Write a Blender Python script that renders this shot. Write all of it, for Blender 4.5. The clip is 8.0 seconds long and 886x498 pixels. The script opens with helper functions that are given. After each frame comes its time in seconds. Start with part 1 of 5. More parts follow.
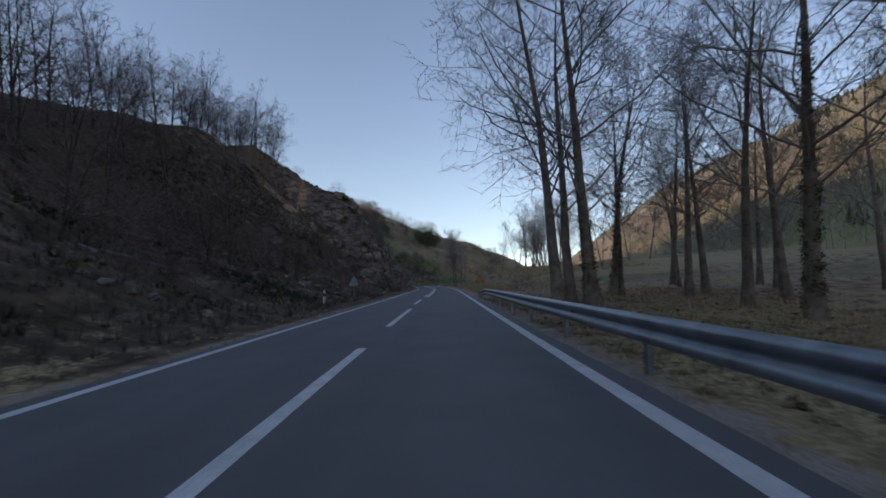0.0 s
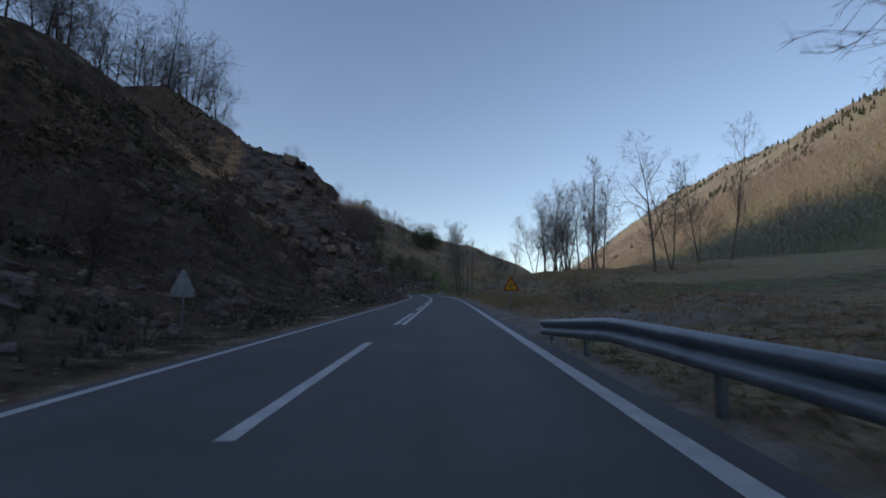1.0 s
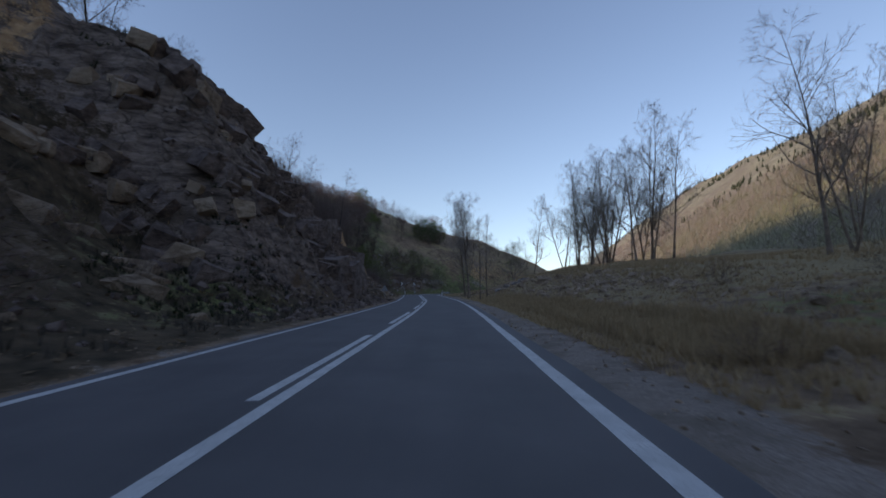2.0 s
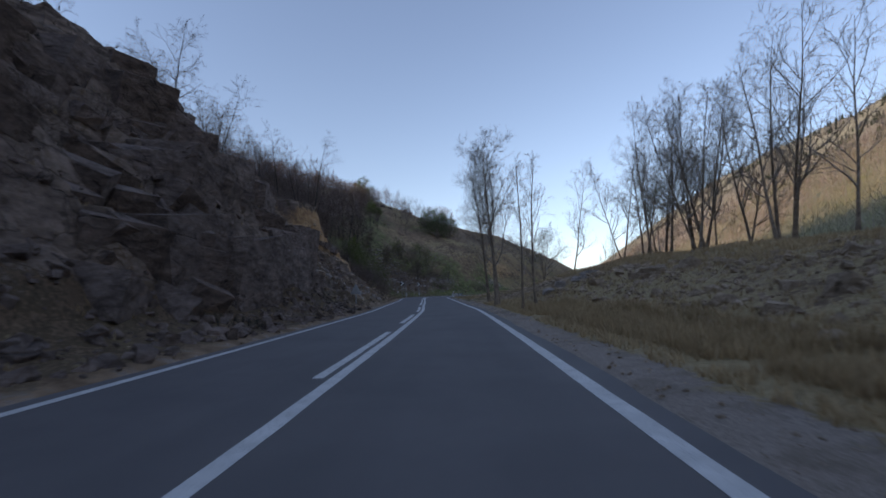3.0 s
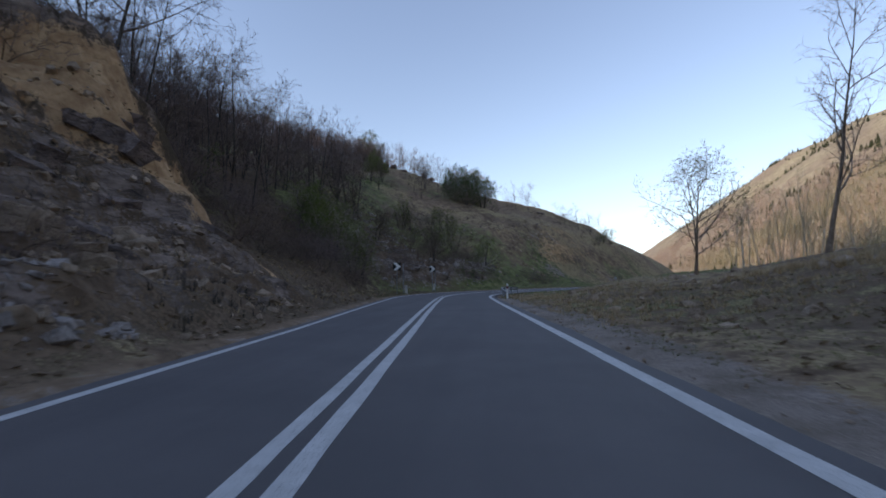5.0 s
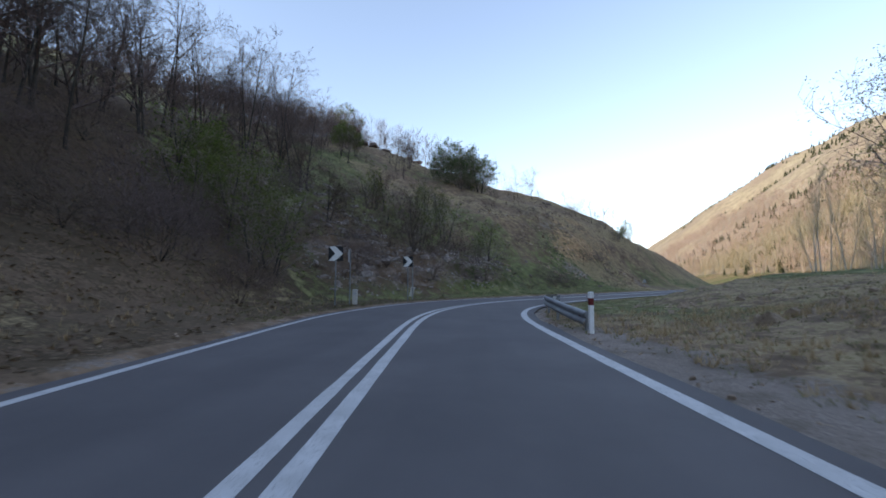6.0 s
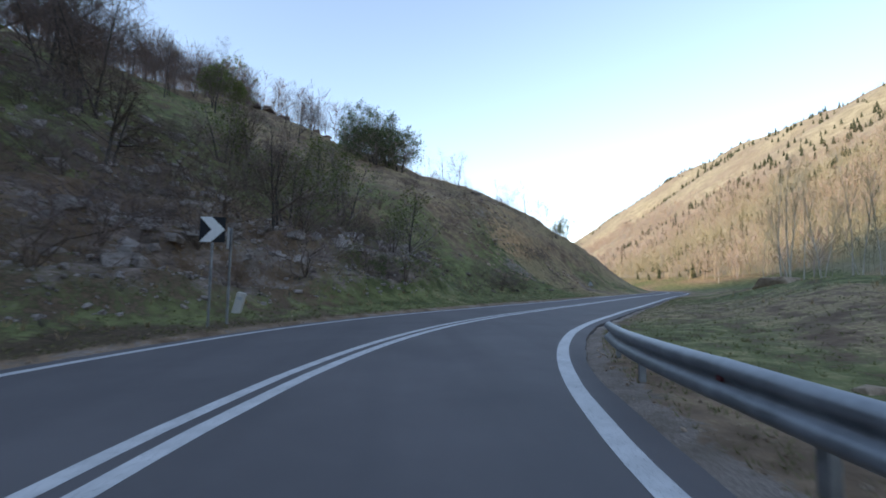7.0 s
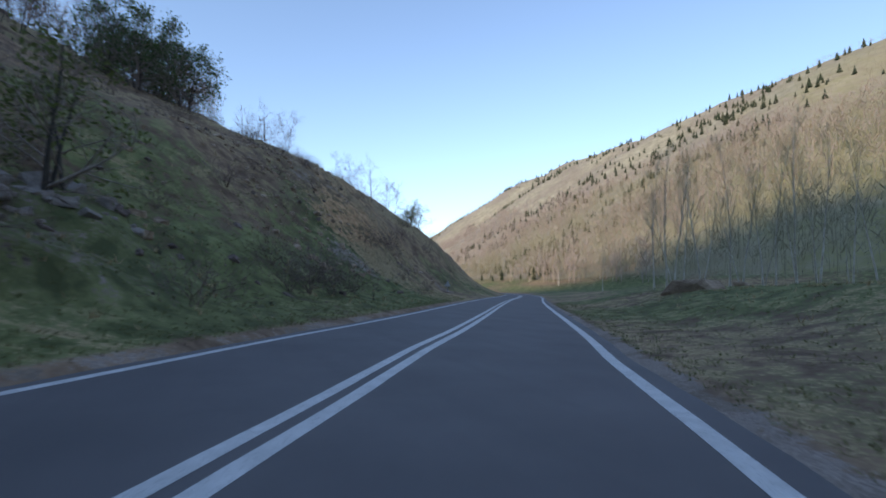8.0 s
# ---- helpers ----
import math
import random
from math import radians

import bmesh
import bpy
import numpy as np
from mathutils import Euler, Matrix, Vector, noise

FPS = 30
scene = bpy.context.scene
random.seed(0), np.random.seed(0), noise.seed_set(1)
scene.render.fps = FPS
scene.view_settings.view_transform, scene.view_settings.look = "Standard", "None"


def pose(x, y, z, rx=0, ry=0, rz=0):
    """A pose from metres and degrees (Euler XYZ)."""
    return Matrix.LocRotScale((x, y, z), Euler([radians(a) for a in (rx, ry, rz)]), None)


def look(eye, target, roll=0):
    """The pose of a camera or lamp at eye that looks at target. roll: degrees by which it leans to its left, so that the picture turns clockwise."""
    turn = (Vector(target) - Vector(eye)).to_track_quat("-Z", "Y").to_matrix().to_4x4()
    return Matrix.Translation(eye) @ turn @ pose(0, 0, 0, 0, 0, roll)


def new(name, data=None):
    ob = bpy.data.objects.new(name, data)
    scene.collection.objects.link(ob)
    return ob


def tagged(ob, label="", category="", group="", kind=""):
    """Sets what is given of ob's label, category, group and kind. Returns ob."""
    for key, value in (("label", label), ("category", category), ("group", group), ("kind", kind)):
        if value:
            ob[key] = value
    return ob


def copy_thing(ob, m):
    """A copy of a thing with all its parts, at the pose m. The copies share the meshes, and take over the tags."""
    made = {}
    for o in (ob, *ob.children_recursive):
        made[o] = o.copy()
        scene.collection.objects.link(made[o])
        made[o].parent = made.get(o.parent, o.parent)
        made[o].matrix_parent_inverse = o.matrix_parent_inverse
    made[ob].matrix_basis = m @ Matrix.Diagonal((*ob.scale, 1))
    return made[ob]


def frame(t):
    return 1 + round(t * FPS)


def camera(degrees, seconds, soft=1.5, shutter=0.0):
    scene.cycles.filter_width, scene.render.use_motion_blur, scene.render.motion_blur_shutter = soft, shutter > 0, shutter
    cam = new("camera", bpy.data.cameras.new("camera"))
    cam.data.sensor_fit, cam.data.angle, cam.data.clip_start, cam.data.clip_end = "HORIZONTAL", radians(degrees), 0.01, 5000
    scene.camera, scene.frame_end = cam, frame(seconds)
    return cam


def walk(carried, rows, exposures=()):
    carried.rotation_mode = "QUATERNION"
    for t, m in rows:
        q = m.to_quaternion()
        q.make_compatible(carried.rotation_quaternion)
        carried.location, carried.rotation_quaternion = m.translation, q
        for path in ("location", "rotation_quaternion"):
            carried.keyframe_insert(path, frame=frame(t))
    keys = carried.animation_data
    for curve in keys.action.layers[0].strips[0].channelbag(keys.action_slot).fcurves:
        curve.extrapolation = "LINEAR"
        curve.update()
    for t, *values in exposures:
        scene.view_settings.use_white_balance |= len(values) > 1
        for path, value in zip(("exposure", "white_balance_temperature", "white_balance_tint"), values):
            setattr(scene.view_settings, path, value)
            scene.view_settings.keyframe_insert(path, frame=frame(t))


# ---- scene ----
cam = camera(89.19, 8.0, soft=1.7, shutter=0.12)
# seconds, eye x, y, z, yaw, pitch, lean to the right
PATH = [
    (0.00, 0.000, -0.000, 1.212, -0.353, 4.213, 0.898),
    (0.25, 0.087, 5.350, 1.203, -0.344, 4.381, 1.036),
    (0.50, 0.125, 10.732, 1.196, -0.303, 4.619, 0.983),
    (0.75, 0.186, 16.167, 1.190, -0.223, 4.949, 0.649),
    (1.00, 0.261, 21.641, 1.186, -0.205, 5.212, 0.334),
    (1.25, 0.392, 27.132, 1.184, -0.304, 5.263, 0.318),
    (1.50, 0.561, 32.625, 1.184, -0.278, 5.225, 0.411),
    (1.75, 0.732, 38.106, 1.186, 0.084, 5.220, 0.398),
    (2.00, 0.894, 43.568, 1.188, 0.578, 5.119, 0.439),
    (2.25, 0.957, 49.007, 1.190, 0.966, 4.836, 0.691),
    (2.50, 0.947, 54.416, 1.191, 1.283, 4.691, 0.913),
    (2.75, 0.905, 59.793, 1.193, 1.628, 4.948, 0.893),
    (3.00, 0.821, 65.155, 1.195, 2.088, 5.234, 0.921),
    (3.25, 0.676, 70.513, 1.200, 2.704, 5.161, 1.245),
    (3.50, 0.482, 75.837, 1.207, 3.366, 4.934, 1.429),
    (3.75, 0.254, 81.090, 1.215, 3.947, 4.818, 1.080),
    (4.00, -0.014, 86.247, 1.219, 4.428, 4.724, 0.658),
    (4.25, -0.329, 91.300, 1.219, 4.825, 4.525, 0.643),
    (4.50, -0.679, 96.301, 1.215, 5.205, 4.292, 0.758),
    (4.75, -1.042, 101.302, 1.211, 5.591, 4.139, 0.664),
    (5.00, -1.410, 106.275, 1.206, 5.811, 4.045, 0.475),
    (5.25, -1.814, 111.220, 1.201, 5.741, 3.983, 0.194),
    (5.50, -2.225, 116.054, 1.196, 5.505, 3.979, -0.035),
    (5.75, -2.609, 120.694, 1.196, 5.192, 4.060, -0.121),
    (6.00, -2.935, 125.081, 1.200, 4.473, 4.197, -0.231),
    (6.25, -3.152, 129.171, 1.212, 2.978, 4.364, -0.557),
    (6.50, -3.214, 133.100, 1.224, 0.709, 4.448, -0.890),
    (6.75, -3.105, 136.954, 1.229, -2.213, 4.364, -0.986),
    (7.00, -2.736, 140.813, 1.230, -5.908, 4.348, -1.038),
    (7.25, -2.014, 144.764, 1.223, -10.418, 4.610, -1.185),
    (7.50, -0.873, 148.723, 1.216, -15.322, 4.889, -1.428),
    (7.75, 0.757, 152.729, 1.214, -20.256, 4.892, -1.805),
    (8.00, 2.664, 156.702, 1.214, -25.155, 4.756, -2.226),
]
walk(cam, [(t, pose(x, y, z, 90 + pitch, 0, yaw) @ pose(0, 0, 0, 0, 0, -lean)) for t, x, y, z, yaw, pitch, lean in PATH],
     exposures=[(0, 0.83, 8400, 22), (0.5, 0.54, 8150, 22), (1, 0.52, 7800, 20), (1.5, 0.57, 7600, 21), (3.5, 1.08, 8250, 24), (4.5, 1.1, 8250, 24), (6, 1.82, 8700, 21), (6.6, 1.93, 8700, 19), (7.4, 1.78, 8500, 17), (8, 1.38, 7250, 17)])

# ---- world ----
SUN_ELEVATION, SUN_HEADING = radians(20.5), radians(238)  # heading clockwise from +y
world = bpy.data.worlds.new("world")
scene.world = world
world.use_nodes = True
wn = world.node_tree
sky = wn.nodes.new("ShaderNodeTexSky")
sky.sky_type, sky.sun_disc = "NISHITA", False
sky.sun_elevation, sky.sun_rotation = SUN_ELEVATION, SUN_HEADING
sky.altitude, sky.air_density, sky.dust_density, sky.ozone_density = 200, 1.25, 0.0, 3.6
# sky sampled a little above the view line, to dim its pale horizon
way = wn.nodes.new("ShaderNodeTexCoord")
lifted = wn.nodes.new("ShaderNodeVectorMath")
lifted.operation = "ADD"
lifted.inputs[1].default_value = (0, 0, 0.085)
wn.links.new(way.outputs["Generated"], lifted.inputs[0])
wn.links.new(lifted.outputs[0], sky.inputs[0])
wn.links.new(sky.outputs[0], wn.nodes["Background"].inputs[0])
wn.nodes["Background"].inputs[1].default_value = 0.137
sun_lamp = bpy.data.lights.new("sun", "SUN")
sun_lamp.energy, sun_lamp.angle, sun_lamp.color = 1.5, radians(2.0), (1.0, 0.95, 0.83)
sun = new("sun", sun_lamp)
sun.matrix_basis = look((0, 0, 60), (-math.sin(SUN_HEADING) * math.cos(SUN_ELEVATION), -math.cos(SUN_HEADING) * math.cos(SUN_ELEVATION), 60 - math.sin(SUN_ELEVATION)))

# ---- materials ----


class Nodes:
    """A small helper to wire a material."""

    def __init__(self, name):
        self.mat = bpy.data.materials.new(name)
        self.mat.use_nodes = True
        self.tree = self.mat.node_tree
        self.bsdf = self.tree.nodes["Principled BSDF"]
        self.geo = self.add("ShaderNodeNewGeometry")

    def add(self, kind, **values):
        node = self.tree.nodes.new(kind)
        for key, value in values.items():
            node.inputs[key].default_value = value
        return node

    def put(self, socket, value):
        if isinstance(value, bpy.types.NodeSocket):
            self.tree.links.new(value, socket)
        elif isinstance(value, tuple) and len(value) == 3:
            socket.default_value = (*value, 1)
        else:
            socket.default_value = value

    def noise(self, scale, detail=4.0, rough=0.6, where=None, stretch=None):
        node = self.add("ShaderNodeTexNoise", Scale=scale, Detail=detail, Roughness=rough)
        where = where or self.geo.outputs["Position"]
        if stretch:
            mapping = self.add("ShaderNodeMapping", Scale=stretch)
            self.tree.links.new(where, mapping.inputs["Vector"])
            where = mapping.outputs[0]
        self.tree.links.new(where, node.inputs["Vector"])
        return node.outputs["Fac"]

    def ramp(self, value, low, high, a=0.0, b=1.0):
        node = self.add("ShaderNodeMapRange", **{"From Min": low, "From Max": high, "To Min": a, "To Max": b})
        self.tree.links.new(value, node.inputs["Value"])
        return node.outputs["Result"]

    def mix(self, fac, a, b):
        node = self.tree.nodes.new("ShaderNodeMix")
        node.data_type = "RGBA"
        self.put(node.inputs[0], fac)
        self.put(node.inputs[6], a)
        self.put(node.inputs[7], b)
        return node.outputs[2]

    def math(self, op, a, b=0.0):
        node = self.tree.nodes.new("ShaderNodeMath")
        node.operation = op
        self.put(node.inputs[0], a)
        self.put(node.inputs[1], b)
        return node.outputs[0]

    def attribute(self, name):
        node = self.tree.nodes.new("ShaderNodeAttribute")
        node.attribute_name = name
        return node.outputs["Fac"]

    def random(self):
        return self.add("ShaderNodeObjectInfo").outputs["Random"]

    def island(self):
        return self.geo.outputs["Random Per Island"]

    def bump(self, height, strength=0.5, distance=0.02):
        node = self.add("ShaderNodeBump", Strength=strength, Distance=distance)
        self.tree.links.new(height, node.inputs["Height"])
        self.tree.links.new(node.outputs[0], self.bsdf.inputs["Normal"])

    def done(self, colour, rough=0.9, metal=0.0, specular=0.3):
        self.put(self.bsdf.inputs["Base Color"], colour)
        self.put(self.bsdf.inputs["Roughness"], rough)
        self.bsdf.inputs["Metallic"].default_value = metal
        self.bsdf.inputs["Specular IOR Level"].default_value = specular
        return self.mat


def asphalt_material():
    n = Nodes("asphalt")
    fine, patch, track = n.noise(60, 3, 0.7), n.noise(0.5, 4), n.noise(0.9, 3, 0.5, stretch=(1.2, 0.06, 1))
    col = n.mix(n.ramp(patch, 0.3, 0.7), (0.0945, 0.0853, 0.088), (0.128, 0.115, 0.117))
    col = n.mix(n.ramp(track, 0.45, 0.75, 0, 0.5), col, (0.0735, 0.0666, 0.07))
    col = n.mix(n.ramp(fine, 0.5, 0.8, 0, 0.35), col, (0.13, 0.13, 0.13))
    n.bump(n.noise(140, 2, 0.7), 0.5, 0.004)
    return n.done(col, 0.78, specular=0.35)


def paint_material():
    n = Nodes("road_paint")
    wear, fine = n.noise(3.0, 5, 0.65), n.noise(45, 3, 0.7)
    col = n.mix(n.ramp(wear, 0.35, 0.65), (0.46, 0.455, 0.45), (0.6, 0.59, 0.585))
    col = n.mix(n.ramp(fine, 0.56, 0.68, 0, 0.75), col, (0.09, 0.09, 0.09))
    n.bump(fine, 0.3, 0.003)
    return n.done(col, 0.7)


def ground_material():
    n = Nodes("hillside")
    pos = n.geo.outputs["Position"]
    big, mid, fine = n.noise(0.12, 4), n.noise(1.1, 6, 0.65), n.noise(9.0, 6, 0.7)
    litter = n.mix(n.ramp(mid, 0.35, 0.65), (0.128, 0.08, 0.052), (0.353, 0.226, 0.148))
    grass = n.mix(n.ramp(mid, 0.4, 0.62), (0.072, 0.082, 0.032), (0.205, 0.21, 0.085))
    dry = n.mix(n.ramp(fine, 0.4, 0.65), (0.235, 0.165, 0.088), (0.44, 0.325, 0.185))
    strata = n.noise(0.9, 8, 0.7, stretch=(0.8, 0.8, 2.6))
    rock = n.mix(n.ramp(strata, 0.36, 0.62), (0.0663, 0.0468, 0.04), (0.321, 0.234, 0.195))
    rock = n.mix(n.ramp(n.noise(3.0, 6, 0.7), 0.52, 0.7, 0, 0.6), rock, (0.15, 0.102, 0.07))
    joint = n.add("ShaderNodeTexVoronoi", Scale=0.8)
    joint.feature = "DISTANCE_TO_EDGE"
    shift = n.add("ShaderNodeMapping", Scale=(0.7, 0.7, 1.6), Rotation=(0.4, 0.25, 0.3))
    bent = n.add("ShaderNodeVectorMath")
    bent.operation = "ADD"
    spread = n.add("ShaderNodeTexNoise", Scale=1.2, Detail=4.0)
    n.tree.links.new(pos, spread.inputs["Vector"])
    n.tree.links.new(pos, bent.inputs[0])
    n.tree.links.new(spread.outputs["Color"], bent.inputs[1])
    n.tree.links.new(bent.outputs[0], shift.inputs["Vector"])
    n.tree.links.new(shift.outputs[0], joint.inputs["Vector"])
    crack = n.ramp(joint.outputs["Distance"], 0.0, 0.035)
    rock = n.mix(n.ramp(crack, 0, 1, 0.5, 0.0), rock, (0.02, 0.017, 0.014))
    soil = n.mix(n.ramp(n.noise(1.6, 6, 0.6), 0.36, 0.64), (0.35, 0.19, 0.1), (0.6, 0.365, 0.2))
    pebble = n.noise(34, 5, 0.8)
    gravel = n.mix(n.ramp(pebble, 0.38, 0.66), (0.161, 0.123, 0.102), (0.449, 0.361, 0.31))
    gravel = n.mix(n.ramp(n.noise(0.8, 5, 0.7), 0.45, 0.62, 0, 0.6), gravel, (0.128, 0.0926, 0.065))
    forest = n.mix(n.ramp(n.noise(0.16, 6, 0.75), 0.38, 0.62), (0.26, 0.215, 0.145), (0.44, 0.38, 0.26))
    gully = n.noise(0.022, 4, 0.55)
    # floor tone lightened to offset the shade low on the mountain
    forest = n.mix(n.ramp(gully, 0.4, 0.6, 0, 0.75), forest, (0.27, 0.21, 0.16))
    split = n.add("ShaderNodeSeparateXYZ")
    n.tree.links.new(pos, split.inputs[0])
    near_side = n.ramp(n.math("ADD", split.outputs["Y"], n.math("MULTIPLY", gully, 220.0)), 270, 440, 0.85, 0.0)
    forest = n.mix(n.math("MULTIPLY", near_side, n.ramp(n.noise(0.11, 6, 0.75), 0.36, 0.6, 0.35, 1.3)), forest, (0.24, 0.222, 0.09))
    patchy = n.ramp(n.math("ADD", n.math("MULTIPLY", mid, 0.6), n.math("MULTIPLY", fine, 0.4)), 0.42, 0.58)

    def mask(name, spread=0.55):
        a = n.attribute(name)
        return n.ramp(n.math("ADD", a, n.math("MULTIPLY", n.math("SUBTRACT", patchy, 0.5), spread)), 0.38, 0.62)

    # dark ground: soil, with the slope's shade put into its colour
    dark_ground = n.mix(n.ramp(mid, 0.35, 0.65), (0.0321, 0.0234, 0.014), (0.144, 0.0955, 0.06))
    col = n.mix(mask("dark_ground"), litter, dark_ground)
    col = n.mix(mask("green"), col, grass)
    col = n.mix(mask("dry"), col, dry)
    col = n.mix(mask("forest", 0.3), col, forest)
    col = n.mix(mask("rock", 0.7), col, rock)
    col = n.mix(mask("soil", 0.5), col, soil)
    col = n.mix(mask("gravel", 0.6), col, gravel)
    col = n.mix(n.ramp(big, 0.4, 0.7, 0, 0.16), col, (0.1, 0.082, 0.062))
    relief = n.math("ADD", n.math("MULTIPLY", mid, 1.0), n.math("MULTIPLY", fine, 0.35))
    relief = n.math("ADD", relief, n.math("MULTIPLY", n.math("MULTIPLY", crack, 0.5), n.attribute("rock")))
    loose = n.attribute("gravel")
    relief = n.math("ADD", n.math("MULTIPLY", relief, n.math("SUBTRACT", 1.0, n.math("MULTIPLY", loose, 0.85))), n.math("MULTIPLY", n.math("MULTIPLY", pebble, 0.2), loose))
    n.bump(relief, 0.6, 0.13)
    return n.done(col, 0.95, specular=0.15)


def rock_material(name, dark, light, brown=0.5):
    n = Nodes(name)
    a, b = n.noise(1.4, 8, 0.7, stretch=(1, 1, 2.0)), n.noise(9, 6, 0.7)
    col = n.mix(n.ramp(a, 0.35, 0.65), dark, light)
    col = n.mix(n.ramp(b, 0.5, 0.75, 0, brown), col, (0.12, 0.085, 0.05))
    col = n.mix(n.ramp(n.island(), 0, 1, 0, 0.45), col, tuple(v * 0.55 for v in dark))
    col = n.mix(n.ramp(n.noise(0.7, 5, 0.6), 0.5, 0.68, 0, 0.45), col, light)
    # joints and chipped facets
    joint, facet = (n.add("ShaderNodeTexVoronoi", Scale=k) for k in (0.9, 2.6))
    joint.feature = "DISTANCE_TO_EDGE"
    shift = n.add("ShaderNodeMapping", Scale=(0.8, 0.8, 1.5), Rotation=(0.35, 0.2, 0.4))
    n.tree.links.new(n.geo.outputs["Position"], shift.inputs["Vector"])
    for node in (joint, facet):
        n.tree.links.new(shift.outputs[0], node.inputs["Vector"])
    crack = n.ramp(n.math("ADD", joint.outputs["Distance"], n.math("MULTIPLY", n.math("SUBTRACT", n.noise(2.2, 4, 0.6), 0.35), 0.3)), 0.01, 0.05)
    col = n.mix(n.ramp(crack, 0, 1, 0.5, 0.0), col, tuple(v * 0.3 for v in dark))
    rough = n.math("ADD", n.math("ADD", a, b), n.math("ADD", n.math("MULTIPLY", facet.outputs["Distance"], 0.9), n.math("MULTIPLY", crack, 0.6)))
    n.bump(rough, 0.9, 0.12)
    return n.done(col, 0.9, specular=0.2)


def bark_material(name, dark, light, scale=1.0):
    n = Nodes(name)
    a, b = n.noise(2.2 * scale, 5, 0.65), n.noise(18 * scale, 5, 0.7, stretch=(1, 1, 0.25))
    col = n.mix(n.ramp(a, 0.35, 0.65), dark, light)
    col = n.mix(n.ramp(b, 0.5, 0.7, 0, 0.6), col, tuple(v * 0.45 for v in dark))
    n.bump(b, 0.7, 0.02)
    return n.done(col, 0.92, specular=0.15)


def leaf_material(name, dark, light):
    n = Nodes(name)
    col = n.mix(n.island(), dark, light)
    col = n.mix(n.ramp(n.noise(1.5, 4), 0.35, 0.7, 0, 0.5), col, tuple(v * 0.6 for v in dark))
    n.done(col, 0.75, specular=0.25)
    # thin leaves let part of the light through
    through_leaf = n.add("ShaderNodeBsdfTranslucent")
    n.put(through_leaf.inputs["Color"], col)
    both = n.add("ShaderNodeMixShader", Fac=0.4)
    n.tree.links.new(n.bsdf.outputs[0], both.inputs[1])
    n.tree.links.new(through_leaf.outputs[0], both.inputs[2])
    n.tree.links.new(both.outputs[0], n.tree.nodes["Material Output"].inputs["Surface"])
    return n.mat


def metal_material(name, dark, light, rough=0.45, metal=0.7):
    n = Nodes(name)
    a, b = n.noise(3.0, 5), n.noise(0.8, 4, 0.6, stretch=(1, 1, 4))
    col = n.mix(n.ramp(a, 0.35, 0.65), dark, light)
    col = n.mix(n.ramp(b, 0.55, 0.75, 0, 0.4), col, tuple(v * 0.6 for v in dark))
    n.bump(n.noise(25, 3), 0.15, 0.005)
    return n.done(col, n.ramp(a, 0.3, 0.7, rough - 0.08, rough + 0.12), metal, 0.5)


def plain_material(name, colour, rough=0.6):
    n = Nodes(name)
    a, b = n.noise(7, 5), n.noise(40, 4)
    col = n.mix(n.ramp(a, 0.45, 0.75, 0, 0.35), colour, tuple(v * 0.62 + 0.01 for v in colour))
    n.bump(b, 0.2, 0.003)
    return n.done(col, rough)


ASPHALT, PAINT, GROUND = asphalt_material(), paint_material(), ground_material()
ROCK = rock_material("grey_schist", (0.0942, 0.0673, 0.06), (0.364, 0.268, 0.235))
BANK_ROCK = rock_material("broken_bank_rock", (0.262, 0.174, 0.118), (0.621, 0.453, 0.335))
PALE_ROCK = rock_material("pale_stone", (0.289, 0.239, 0.215), (0.535, 0.453, 0.415), 0.4)
BARK = bark_material("grey_brown_bark", (0.15, 0.108, 0.082), (0.32, 0.235, 0.178))
TWIG = bark_material("bare_twig", (0.23, 0.182, 0.156), (0.39, 0.313, 0.268), 3.0)
DARK_BARK = bark_material("dark_bark", (0.055, 0.046, 0.04), (0.11, 0.092, 0.078))
PALE_BARK = bark_material("pale_bark", (0.36, 0.31, 0.25), (0.56, 0.5, 0.42))
WOOD_TWIG = bark_material("forest_twig", (0.24, 0.212, 0.14), (0.4, 0.36, 0.25), 3.0)
# paler than the upper twigs, to lift the shade at the mountain foot
PURPLE_TWIG = bark_material("lower_forest_twig", (0.29, 0.225, 0.19), (0.46, 0.365, 0.305), 3.0)
BROWN_TWIG = bark_material("brown_twig", (0.126, 0.0887, 0.08), (0.246, 0.175, 0.157), 3.0)
BRUSH = bark_material("dark_brush", (0.102, 0.0702, 0.056), (0.214, 0.149, 0.118), 3.0)
RED_TWIG = bark_material("reddish_twig", (0.161, 0.107, 0.092), (0.257, 0.174, 0.15), 3.0)
LEAF = leaf_material("spring_leaf", (0.07, 0.11, 0.036), (0.14, 0.19, 0.064))
HEATH = leaf_material("dark_heath", (0.03, 0.033, 0.018), (0.075, 0.075, 0.038))
GREEN_LEAF = leaf_material("fresh_green_leaf", (0.11, 0.15, 0.035), (0.21, 0.26, 0.07))
DEAD_LEAF = leaf_material("dead_leaf", (0.14, 0.085, 0.05), (0.36, 0.25, 0.15))
BUD_LEAF = leaf_material("young_leaf", (0.12, 0.14, 0.04), (0.2, 0.22, 0.075))
PALE_LEAF = leaf_material("pale_young_leaf", (0.2, 0.22, 0.1), (0.34, 0.36, 0.17))
IVY = leaf_material("ivy_leaf", (0.03, 0.05, 0.016), (0.07, 0.1, 0.032))
FIR = leaf_material("fir_needles", (0.045, 0.058, 0.032), (0.085, 0.1, 0.054))
GRASS = leaf_material("green_grass", (0.14, 0.14, 0.055), (0.27, 0.25, 0.11))
DRY_GRASS = leaf_material("dry_grass", (0.38, 0.252, 0.138), (0.62, 0.445, 0.265))
